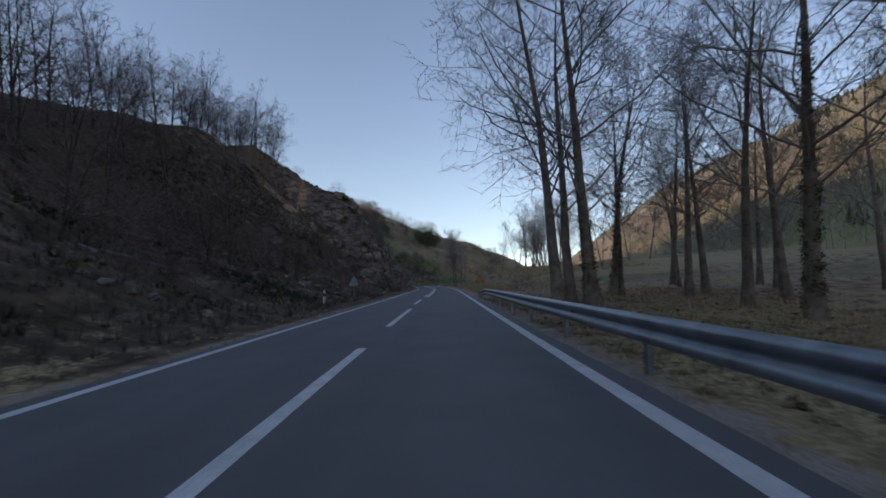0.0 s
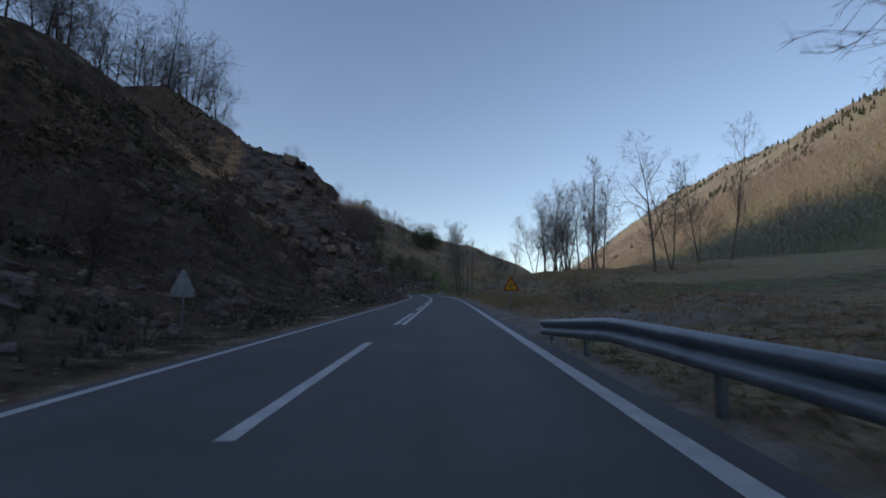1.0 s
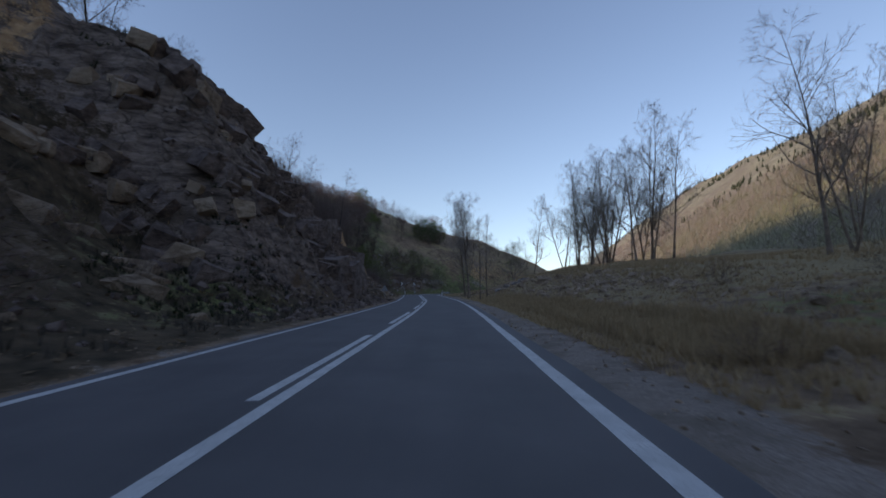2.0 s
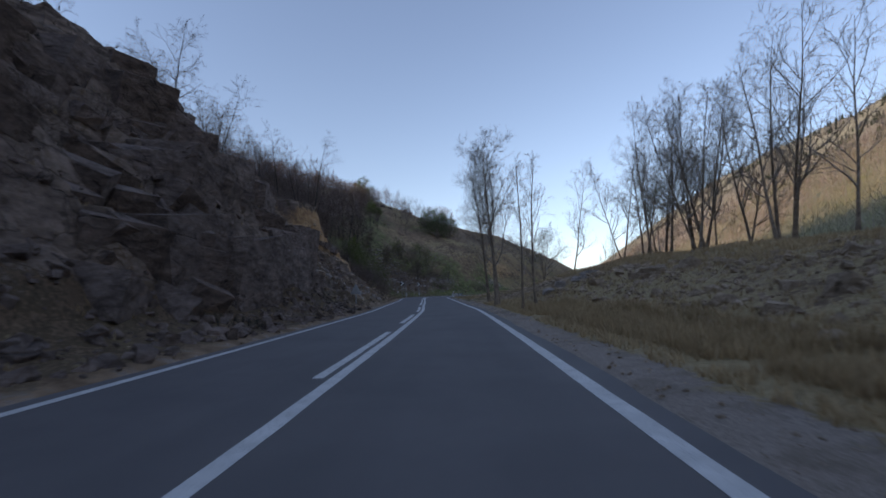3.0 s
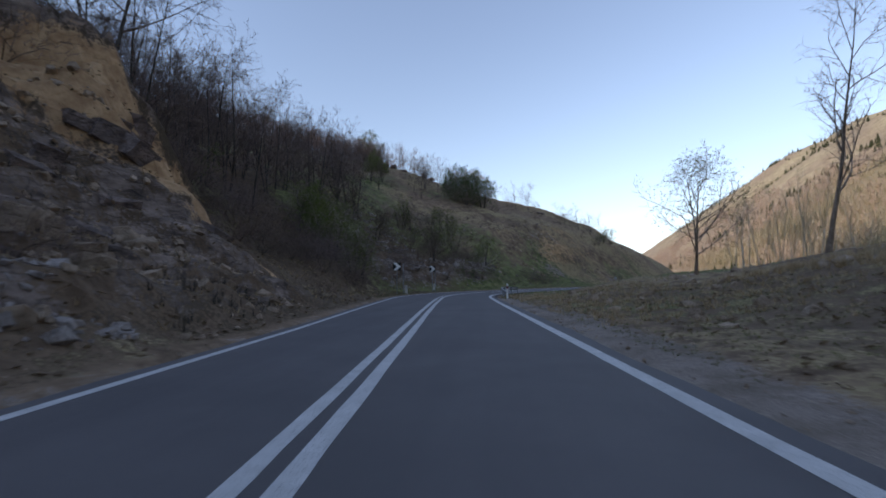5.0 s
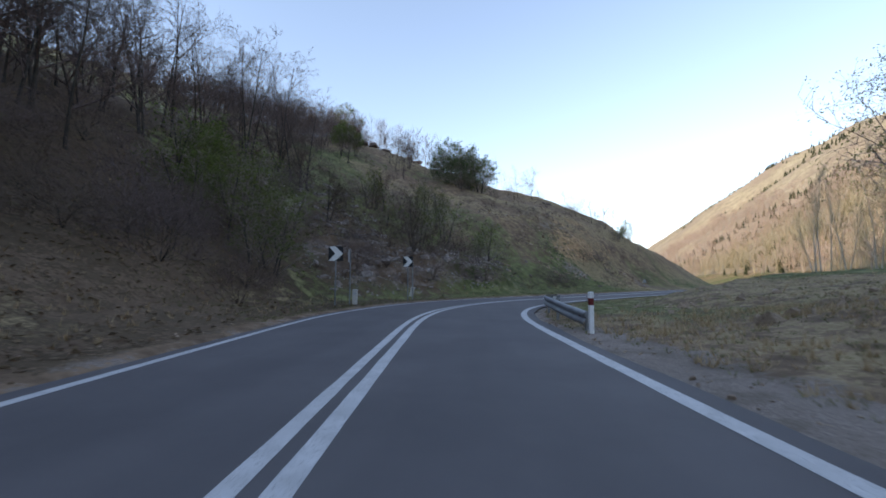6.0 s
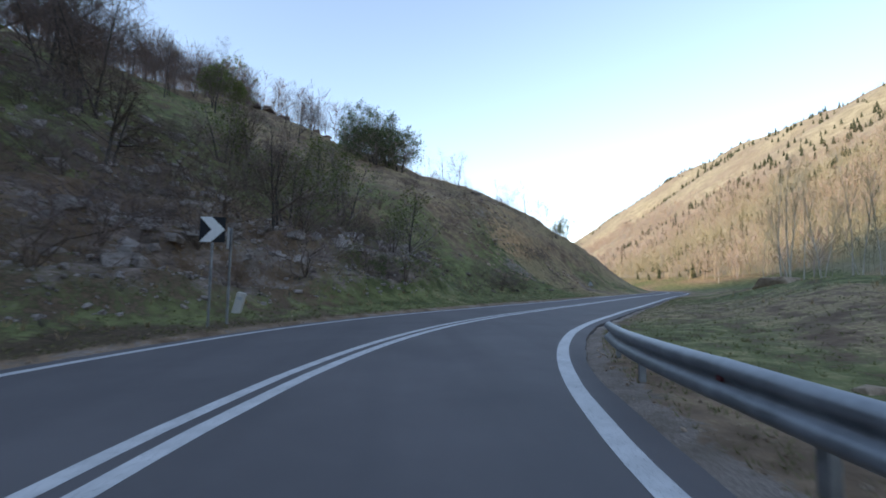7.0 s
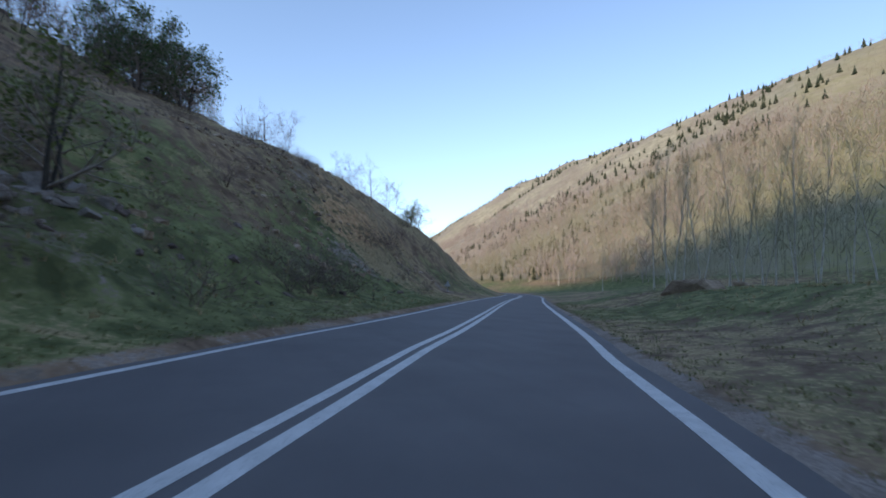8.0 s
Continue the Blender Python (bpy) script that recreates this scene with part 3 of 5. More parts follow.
    masks = {
        "rock": rockiness(s, left) * (left > 0) * (0.85 + 0.4 * n1),
        "soil": (left > 0) * np.maximum.reduce([smooth(s, 112, 117) * (1 - smooth(s, 129, 131)) * smooth(under, 0.0, 0.35) * (1 - smooth(under + 3.4 * n1 - 2.6 * smooth(s, 119, 123), 3.0, 5.6)),
                                        (0.3 + 0.9 * n1) * smooth(s, 183, 189) * (1 - smooth(s, 206, 214)) * smooth(left, 7, 9.5) * (1 - smooth(left, 15, 18)),
                                        (0.62 + 0.9 * n1) * smooth(s, 55, 59) * (1 - smooth(s, 65, 68)) * smooth(left, 14, 16) * (1 - smooth(left, 21, 24))]),
        # weighted along the road to deepen the slopes that lie in shade
        "dark_ground": 0.5 * (right > 0) * smooth(s, 92, 100) * (1 - smooth(s, 128, 136)) * smooth(right, 1.5, 3) + (left > 0) * (1 - 0.15 * smooth(s, 58, 68) - 0.2 * smooth(s, 96, 104) * (1 - 0.5 * smooth(s, 126, 134)) - 0.1 * smooth(s, 143, 150) - 0.3 * smooth(s, 152, 164) - 0.45 * smooth(s, 176, 192)) * (0.84 + 0.6 * n1 + 0.25 * (1 - smooth(s, 50, 60))) * smooth(out, 0.45, 1.0),
        "green": np.where(left > 0, 0.08 + 0.3 * smooth(s, 144, 150) + 0.16 * smooth(s, 152, 160) + 0.24 * smooth(s, 158, 166) - 0.5 * smooth(s, 180, 200) - 0.4 * smooth(left, 17, 26) + 0.3 * smooth(s, 152, 160) * (1 - smooth(left, 5, 10)) + 0.9 * n1, -0.12 + 0.3 * smooth(s, 30, 48) * (1 - smooth(s, 54, 64)) + 0.28 * smooth(s, 94, 104) + 0.36 * smooth(s, 130, 142) + 0.16 * smooth(s, 150, 160) + 0.7 * n1) * smooth(out, 1 - 0.5 * smooth(s, 146, 156), 2.5 - 1.2 * smooth(s, 146, 156)) * (1 - bare),
        "dry": np.where(right > 0, smooth(s, 50, 66) * (1 - smooth(s, 128, 140)) * (0.7 + 0.4 * n1) * (1 - 0.4 * smooth(right, 3.5, 5.5) * (1 - smooth(right, 9, 11))) * (1 - 0.75 * smooth(s, 94, 104)) + 0.26 + 0.2 * (1 - smooth(s, 34, 44)) + 0.12 * smooth(s, 134, 142) - 0.1 * smooth(s, 146, 158) - 0.5 * n1, -0.02 + 0.5 * smooth(s, 176, 196) + 0.28 * smooth(s, 162, 170) * (1 - smooth(s, 176, 196)) * smooth(left, 6, 12) + 0.6 * value_noise(gx, gy, 6, 13, 3)),
        "forest": smooth(across, 52, 75) * (right > 0) + (left > 60),
        "gravel": np.maximum.reduce([np.where((right > 0) & (s > 40) & (s < 138), 1 - smooth(out, 1.0 + 0.3 * smooth(s, 108, 118), 2.0 + 0.5 * smooth(s, 108, 118)), 1 - smooth(out, 0.5, 1.15)) * np.where(right > 0, 0.95, 0.45),
                             (left > 0) * smooth(s, 146, 150) * (1 - smooth(s, 204, 214)) * smooth(left, 2, 4) * (1 - smooth(left, 13, 17)) * 0.62 * smooth(value_noise(gx, gy, 5, 31, 3), 0.12, 0.5),
                             (right > 0) * smooth(s, 33, 36) * (1 - smooth(s, 41, 44)) * (1 - smooth(right, 5, 16)) * 0.9]),
    }
    # bare rock breaks in flat faces
    hard = (masks["rock"].ravel()[quads].mean(1) > 0.3)
    me.polygons.foreach_set("use_smooth", ~hard)
    for name, values in masks.items():
        layer = me.attributes.new(name, "FLOAT", "POINT")
        layer.data.foreach_set("value", np.clip(values, 0, 1).astype(np.float32).ravel())
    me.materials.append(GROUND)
    return tagged(new("ground", me), "rocky grassy valley ground rising into shaded hillsides", "ground", kind="structure")


def strip(name, s0, s1, offset_a, offset_b, z, material, step=0.5, wobble=0.0):
    """A band along the road between two offsets left of the right line."""
    s = np.arange(s0, s1 + step * 0.5, step)
    s[-1] = s1
    # the middle lines draw away from the right line in the bend
    draw = np.where(offset_a > 1, -np.interp(s, [108, 124, 140, 160, 178], [0, 0.1, 0.06, 0.1, 0.03]), 0)
    a, b = at_station(s, offset_a - draw), at_station(s, offset_b - draw)
    if wobble:
        a += wobble * value_noise(s, s * 0, 0.7, 3, 3)[:, None] * [1, 0]
        b += wobble * value_noise(s, s * 0 + 50, 0.7, 4, 3)[:, None] * [1, 0]
    n = len(s)
    verts = [(*p, z) for p in a] + [(*p, z) for p in b]
    faces = [(k, k + 1, n + k + 1, n + k) for k in range(n - 1)]
    me = mesh_of(name, verts, faces, [material])
    return new(name, me)


def road():
    s = ALONG
    cols, verts, faces = 9, [], []
    edge_r = -0.42 + 0.1 * value_noise(s, s * 0, 2.5, 3, 4)
    edge_l = WIDTH + 0.34 + 0.08 * value_noise(s, s * 0 + 9, 2.5, 5, 4)
    for c in range(cols + 2):
        t = min(max(c - 1, 0), cols - 1) / (cols - 1)
        p = at_station(s, edge_r * (1 - t) + edge_l * t)
        z = -0.15 if c in (0, cols + 1) else 0.0
        verts += [(*q, z) for q in p]
    n = len(s)
    for c in range(cols + 1):
        faces += [(c * n + k, (c + 1) * n + k, (c + 1) * n + k + 1, c * n + k + 1) for k in range(n - 1)]
    me = mesh_of("road", verts, [f[::-1] for f in faces], [ASPHALT])
    return tagged(new("road", me), "two-lane dark grey asphalt road bending to one side", "road", kind="structure")


def markings():
    group = "road markings"
    def line(name, label, *args):
        return tagged(strip(name, *args, 0.004, PAINT, wobble=0.012), label, "road marking", group, "structure")

    line("edge_line", "white painted edge line along the asphalt", -80, 300, -0.11, 0.11)
    # the far edge line follows the road's changing width
    s = np.arange(-80, 300, 0.5)
    wid = np.interp(s, ALONG, WIDTH)
    a, b = at_station(s, wid - 0.08), at_station(s, wid + 0.08)
    n = len(s)
    me = mesh_of("edge_line", [(*p, 0.004) for p in a] + [(*p, 0.004) for p in b], [(k, k + 1, n + k + 1, n + k) for k in range(n - 1)], [PAINT])
    tagged(new("edge_line", me), "white painted edge line along the asphalt", "road marking", group, "structure")
    for s0, s1, off in [(-27, -18.5, 3.4), (-14, -6, 3.4), (-2, 8.5, 3.42), (12.6, 20.8, 3.46), (25.3, 32.0, 3.58)]:
        line("lane_dash", "white dashed lane marking on grey asphalt", s0, s1, off - 0.085, off + 0.085)
    line("solid_line", "continuous white centre line on grey asphalt", 37.3, 300, 3.22, 3.40)
    for s0, s1 in [(37.3, 45), (48.5, 55.5), (59.5, 67.4), (71.5, 78.5), (82.0, 87.7), (91.0, 98.3)]:
        line("lane_dash", "white dashed lane marking on grey asphalt", s0, s1, 3.50, 3.66)
    line("solid_line", "continuous white centre line on grey asphalt", 101.8, 300, 3.54, 3.70)


ground()
road()
markings()

# ---- trees and shrubs ----


class Tubes:
    """Collects tapered tubes into one mesh."""

    def __init__(self):
        self.verts, self.faces, self.spikes, self.count = [], [], [], 0

    def add(self, points, radii, sides):
        points = np.asarray(points, float)
        along = np.gradient(points, axis=0)
        along /= np.linalg.norm(along, axis=1)[:, None] + 1e-9
        side = np.cross(along, (0.31, 0.17, 0.93) if abs(along[0][2]) < 0.9 else (1.0, 0.2, 0.1))
        side /= np.linalg.norm(side, axis=1)[:, None] + 1e-9
        other = np.cross(along, side)
        turn = np.arange(sides) * 2 * math.pi / sides
        ring = points[:, None] + np.asarray(radii)[:, None, None] * (np.cos(turn)[None, :, None] * side[:, None] + np.sin(turn)[None, :, None] * other[:, None])
        self.verts.append(ring.reshape(-1, 3))
        a = np.arange(sides)
        b = (a + 1) % sides
        for k in range(len(points) - 1):
            base = self.count + k * sides
            self.faces.append(np.stack([base + a, base + b, base + sides + b, base + sides + a], 1))
        self.count += len(points) * sides

    def spike(self, a, b, r):
        """A thin three-sided twig that ends in a point."""
        way = b - a
        side = np.cross(way, (0.3, 0.5, 0.8))
        side /= np.linalg.norm(side) + 1e-9
        other = np.cross(way, side)
        other /= np.linalg.norm(other) + 1e-9
        self.verts.append(np.stack([a + r * side, a + r * (0.87 * other - 0.5 * side), a - r * (0.87 * other + 0.5 * side), b]))
        c = self.count
        self.spikes.append(((c, c + 1, c + 3), (c + 1, c + 2, c + 3), (c + 2, c, c + 3)))
        self.count += 4

    def mesh(self, name, material):
        quads = np.vstack(self.faces)
        halves = np.vstack([quads[:, (0, 1, 2)], quads[:, (0, 2, 3)]])
        if self.spikes:
            halves = np.vstack([halves, np.array(self.spikes).reshape(-1, 3)])
        return fill(bpy.data.meshes.new(name), np.vstack(self.verts), halves, material)


def fill(me, verts, polys, material, shade=True):
    """Fills a mesh from arrays of vertices and of equal-sided faces."""
    k = polys.shape[1]
    me.vertices.add(len(verts))
    me.vertices.foreach_set("co", np.asarray(verts, np.float32).ravel())
    me.loops.add(polys.size)
    me.polygons.add(len(polys))
    me.loops.foreach_set("vertex_index", polys.ravel().astype(np.int32))
    me.polygons.foreach_set("loop_start", np.arange(0, polys.size, k, dtype=np.int32))
    me.polygons.foreach_set("use_smooth", np.full(len(polys), shade, bool))
    me.materials.append(material)
    me.update()
    me.validate()
    return me


def bend(rng, start, way, length, count, wander, lift):
    """A wandering branch line that bends towards the light."""
    pts, p, w = [start], np.array(start, float), np.array(way, float)
    step = length / (count - 1)
    for _ in range(count - 1):
        w = w + rng.normal(0, wander, 3) + np.array([0, 0, lift])
        w /= np.linalg.norm(w)
        p = p + w * step
        pts.append(p)
    return np.array(pts)


def outwards(rng, way, angle):
    """A direction turned away from way by an angle, to a random side."""
    r = rng.normal(0, 1, 3)
    r -= way * (r @ way)
    r /= np.linalg.norm(r)
    return way * math.cos(angle) + r * math.sin(angle)


def tree_meshes(name, seed, tall, radius, counts, bark, twig, first=0.3, spread=0.8, lift=0.10, reach=0.36, thin=0.012, wander=0.06, stems=1, lean=0.04, leaves=None, leaf_size=0.1, leaf_share=1.0, coarse=False, girth=0.016):
    """Trunk and crown of a bare tree; counts: how many limbs, branches, twigs at each level."""
    rng = np.random.default_rng(seed)
    trunk, crown = Tubes(), Tubes()
    leaf_at = []

    def branch(line, radii, level):
        if level >= len(counts):
            leaf_at.extend(line[1:])
            return
        n = max(1, int(round(counts[level] * rng.uniform(0.8, 1.2))))
        last = level == len(counts) - 1
        length = np.linalg.norm(np.diff(line, axis=0), axis=1).sum()
        for k in range(n):
            lo = first if level == 0 else 0.2
            t = lo + (1 - lo) * (k + rng.uniform(0, 1)) / n
            f = t * (len(line) - 1)
            i = min(int(f), len(line) - 2)
            p = line[i] + (line[i + 1] - line[i]) * (f - i)
            way = line[i + 1] - line[i]
            way /= np.linalg.norm(way)
            r = radii[i] + (radii[i + 1] - radii[i]) * (f - i)
            if level == 0:
                size = tall * reach * (1.15 - 0.75 * t) * rng.uniform(0.7, 1.2)
            else:
                size = length * (0.62 - 0.25 * t) * rng.uniform(0.7, 1.25)
            out = outwards(rng, way, spread * rng.uniform(0.75, 1.25) * (1.1 - 0.45 * t if level == 0 else 1))
            npts = (4 if coarse else 7) if level == 0 else 2 if last or coarse else 4 if level == 1 else 3
            child = bend(rng, p, out, size, npts, wander * (1.3 + level), lift if level == 0 else lift * 0.35)
            r0 = max(min(r * (0.75 if level == 0 else 0.62), size * girth * (1.2 if level == 0 else 1)), thin)
            rr = np.linspace(r0, max(r0 * 0.3, thin * 0.55), npts)
            if last:
                crown.spike(child[0], child[1], r0)
            else:
                crown.add(child, rr, 4 if level == 0 and not coarse else 3)
            branch(child, rr, level + 1)

    for k in range(stems):
        out = np.array([rng.normal(0, lean), rng.normal(0, lean), 1.0])
        if stems > 1:
            a = 2 * math.pi * (k + rng.uniform(0, 0.5)) / stems
            out += np.array([math.cos(a), math.sin(a), 0]) * rng.uniform(0.1, 0.35)
        out /= np.linalg.norm(out)
        base = np.array([rng.normal(0, 0.12), rng.normal(0, 0.12), -0.35]) if stems > 1 else np.array([0, 0, -0.35])
        h = tall * (1 if k == 0 else rng.uniform(0.6, 0.95))
        line = bend(rng, base, out, h, 11, 0.028, 0.02)
        t = np.linspace(0, 1, 11)
        radii = radius * (1 if k == 0 else 0.75) * (1 - t) ** 1.2 + 0.012
        radii[0] *= 1.5
        radii[1] *= 1.05
        trunk.add(line, radii, 8 if radius > 0.1 else 5)
        branch(line, radii, 0)
    made = [trunk.mesh(name + "_trunk", bark), crown.mesh(name + "_crown", twig)]
    if leaves:
        pts = np.array(leaf_at)
        pts = pts[rng.uniform(size=len(pts)) < leaf_share]
        made.append(leaf_mesh(name + "_leaves", rng, pts, leaf_size * 1.15, leaves, 4))
    return made


def bush_meshes(name, seed, tall, wide, bark, twig, stems=9, twigs=200):
    """A rounded bush: arching stems from the foot and fine twigs that fill its dome."""
    rng = np.random.default_rng(seed)
    wood, fine = Tubes(), Tubes()
    for k in range(stems):
        a, r = rng.uniform(0, 6.28), wide * math.sqrt(rng.uniform(0.05, 0.9))
        top = tall * math.sqrt(max(0.1, 1 - 0.8 * (r / wide) ** 2)) * rng.uniform(0.7, 0.95)
        u = np.linspace(0, 1, 5)
        line = np.stack([math.cos(a) * r * u ** 1.3, math.sin(a) * r * u ** 1.3, top * u ** 0.85 - 0.1], 1)
        line[1:] += rng.normal(0, 0.06 * tall, (4, 3))
        wood.add(line, np.linspace(0.014, 0.004, 5), 3)
    for k in range(twigs):
        # places all through the dome, denser towards its skin
        way = rng.normal(0, 1, 3)
        way[2] = abs(way[2])
        way /= np.linalg.norm(way)
        p = way * rng.uniform(0.25, 0.95) ** 0.6 * np.array([wide, wide, tall * 0.9])
        out = way + rng.normal(0, 0.55, 3) + np.array([0, 0, 0.35])
        out /= np.linalg.norm(out)
        q = p + out * tall * rng.uniform(0.1, 0.26)
        fine.spike(p, q, 0.009)
        for _ in range(1):
            m = p + (q - p) * rng.uniform(0.2, 0.8)
            fine.spike(m, m + (out + rng.normal(0, 0.7, 3)) * tall * rng.uniform(0.05, 0.14), 0.005)
    fine.faces.append(np.zeros((0, 4), int))
    return [wood.mesh(name + "_stem", bark), fine.mesh(name + "_branchwork", twig)]


def leaf_mesh(name, rng, pts, size, material, each=3):
    """Small leaves strewn round points."""
    pts = np.repeat(pts, each, 0) + rng.normal(0, size * 1.3, (len(pts) * each, 3))
    n = len(pts)
    a, b = rng.normal(0, 1, (n, 3)), rng.normal(0, 1, (n, 3))
    a /= np.linalg.norm(a, axis=1)[:, None]
    b = np.cross(a, b)
    b /= np.linalg.norm(b, axis=1)[:, None]
    s = size * rng.uniform(0.6, 1.3, (n, 1))
    verts = np.stack([pts - a * s, pts + b * s * 0.45, pts + a * s, pts - b * s * 0.45], 1).reshape(-1, 3)
    return fill(bpy.data.meshes.new(name), verts, np.arange(4 * n).reshape(-1, 4), material, False)


def make_plant(name, meshes, label, category, group, m, names=("trunk", "crown", "foliage")):
    top = new(name)
    top.matrix_basis = m
    tagged(top, label, category, group)
    for me, part_name in zip(meshes, names):
        ob = part_mesh(part_name, me, top)
        if part_name in ("branchwork", "foliage"):
            tagged(ob, kind="stuff")
    return top


def stand(x, y, turn=0.0, sink=0.0):
    return pose(x, y, height(x, y) - sink, 0, 0, turn)


def sized(m, k):
    return m @ Matrix.Diagonal((k, k, k, 1))


class Kind:
    """A kind of plant: built at its first place, copied to the next ones."""

    def __init__(self, name, meshes, category, group, names=("trunk", "crown", "foliage")):
        self.name, self.meshes, self.category, self.group, self.names, self.first = name, meshes, category, group, names, None

    def at(self, x, y, turn, scale, label):
        m = sized(stand(x, y, turn), scale)
        if self.first is None:
            self.first = make_plant(self.name, self.meshes, label, self.category, self.group, m, self.names)
            return self.first
        ob = copy_thing(self.first, Matrix())
        ob.matrix_basis = m
        return tagged(ob, label)


TALL = [tree_meshes("tall_tree", 10 + k, 17, 0.25, (24, 7, 5, 4), BARK, TWIG, first=0.22, spread=0.98, lift=0.045, reach=0.4, thin=0.0085, lean=0.06, wander=0.1, girth=0.0075) for k in range(3)]
FIELD = [tree_meshes("field_tree", 20 + k, 15, 0.12, (19, 8, 8), BARK, TWIG, first=0.2, spread=0.8, lift=0.075, reach=0.34, thin=0.0085, girth=0.0105, wander=0.1, stems=1 + k % 2, lean=0.07) for k in range(4)]
RIDGE = [tree_meshes("ridge_tree", 30 + k, 8.2, 0.062, (13, 6, 6), DARK_BARK, BROWN_TWIG, coarse=True, first=0.14, spread=0.95, lift=0.08, reach=0.46, thin=0.0092, wander=0.09, girth=0.012, stems=1 + k % 2, lean=0.08) for k in range(5)]
SLOPE = [tree_meshes("slope_tree", 40 + k, 5.2, 0.08, (13, 8, 8), DARK_BARK, RED_TWIG if k == 2 else BRUSH, coarse=True, first=0.22, spread=1.2, lift=0.03, reach=0.6, thin=0.0055, wander=0.1, stems=2) for k in range(3)]
PALE = [tree_meshes("pale_tree", 50 + k, 14, 0.085, (13, 5, 5), PALE_BARK, WOOD_TWIG, coarse=True, first=0.36, spread=0.6, lift=0.14, reach=0.28, thin=0.009, girth=0.011, stems=1 + k) for k in range(2)]
SHRUB = [bush_meshes("shrub", 60 + k, (1.7, 1.5, 1.9)[k], (1.25, 1.5, 1.1)[k], BRUSH, (BRUSH, RED_TWIG, BROWN_TWIG)[k]) for k in range(3)]
THICKET = [bush_meshes("thicket", 64 + k, (2.6, 3.2, 2.3)[k], (2.2, 2.5, 2.4)[k], DARK_BARK, (BRUSH, BROWN_TWIG, BRUSH)[k], 13, 1100) for k in range(3)]
GREENING = [tree_meshes("greening_shrub", 70 + k, 3.0, 0.05, (8, 5, 3), DARK_BARK, TWIG, first=0.1, spread=1.0, lift=0.05, reach=0.5, thin=0.008, stems=3, leaves=BUD_LEAF, leaf_size=0.055, leaf_share=0.6) for k in range(2)]
LEAFY = [tree_meshes("leafy_tree", 80 + k, 6.0, 0.12, (14, 6, 4), DARK_BARK, TWIG, first=0.05, spread=1.0, lift=0.05, reach=0.5, thin=0.012, stems=4, leaves=LEAF, leaf_size=0.085, leaf_share=0.85) for k in range(2)]
SPRING = tree_meshes("spring_tree", 90, 8.2, 0.12, (13, 6, 5), BARK, TWIG, first=0.25, spread=1.0, lift=0.04, reach=0.6, thin=0.011, girth=0.012, stems=2, leaves=PALE_LEAF, leaf_size=0.045, leaf_share=1.0)

GREEN = tree_meshes("green_tree", 97, 6.5, 0.09, (16, 7, 4), DARK_BARK, TWIG, first=0.3, spread=0.95, lift=0.08, reach=0.4, girth=0.011, thin=0.01, stems=3, leaves=GREEN_LEAF, leaf_size=0.08, leaf_share=1.0)

tall = [Kind("roadside_tree", m, "tree", "tall bare trees by the guard rail") for m in TALL]
field = [Kind("field_tree", m, "tree", "bare trees in the field") for m in FIELD]
ridge = [Kind("hilltop_tree", m, "tree", "bare trees along the hilltop") for m in RIDGE]
slope = [Kind("slope_tree", m, "tree", "bare trees on the slope") for m in SLOPE]
pale = [Kind("pale_tree", m, "tree", "pale trees at the mountain foot") for m in PALE]
shrub = [Kind("shrub", m, "shrub", "bare shrubs", ("stem", "branchwork", "foliage")) for m in SHRUB]
thicket = [Kind("thicket_bush", m, "bush", "dense thicket bushes", ("stem", "branchwork", "foliage")) for m in THICKET]
greening = [Kind("greening_shrub", m, "shrub", "greening shrubs", ("stem", "branchwork", "foliage")) for m in GREENING]
leafy = [Kind("leafy_tree", m, "tree", "leafy trees on the hill") for m in LEAFY]
green = Kind("greening_tree", GREEN, "tree", "greening trees beside the bend")
spring = Kind("spring_tree", SPRING, "tree", "trees coming into leaf")

# tall trees behind the first guard rail
rng = np.random.default_rng(7)
for k, (x, y, scale) in enumerate([(4.8, 18.2, 1.0), (5.5, 19.0, 0.92), (6.2, 18.3, 1.1), (10.2, 26.7, 0.9), (10.9, 27.3, 0.8), (16.6, 32.2, 0.85), (17.3, 32.6, 0.7), (12.6, 22.9, 0.8),
                                   (14.3, 24.2, 0.8), (11.9, 17.5, 0.85), (16.4, 21.3, 0.9), (11.7, 14.1, 1.0), (19.5, 26, 0.75), (13.5, 11, 0.9), (22, 31, 0.8), (9.0, 7.5, 0.9), (24, 24, 0.8)]):
    tall[k % 3].at(x, y, 47 * k, scale, "tall bare roadside tree with grey-brown bark" if k % 2 else "tall slender leafless tree behind the guard rail")
# the two trees close to the tarmac further on
verge = [Kind("verge_tree", tree_meshes("verge_tree", 18 + 3 * k, (12.0, 13.6)[k], (0.2, 0.15)[k], (20, 9, 7, 4), BARK, TWIG, first=0.24, spread=(0.62, 0.78)[k], lift=(0.07, 0.03)[k], reach=(0.46, 0.34)[k], thin=0.0065, girth=(0.0105, 0.0075)[k], wander=0.1, lean=0.03), "tree", "bare trees at the tarmac") for k in range(2)]
verge[0].at(3.4, 96.6, 200, 0.9, "tall bare tree close to the asphalt edge")
leaning = verge[1].at(3.2, 102.1, 140, 0.9, "slim bare tree leaning over the asphalt edge")
foot = Matrix.Translation(leaning.matrix_basis.translation)
leaning.matrix_basis = foot @ Matrix.Rotation(radians(-5), 4, "Y") @ foot.inverted() @ leaning.matrix_basis
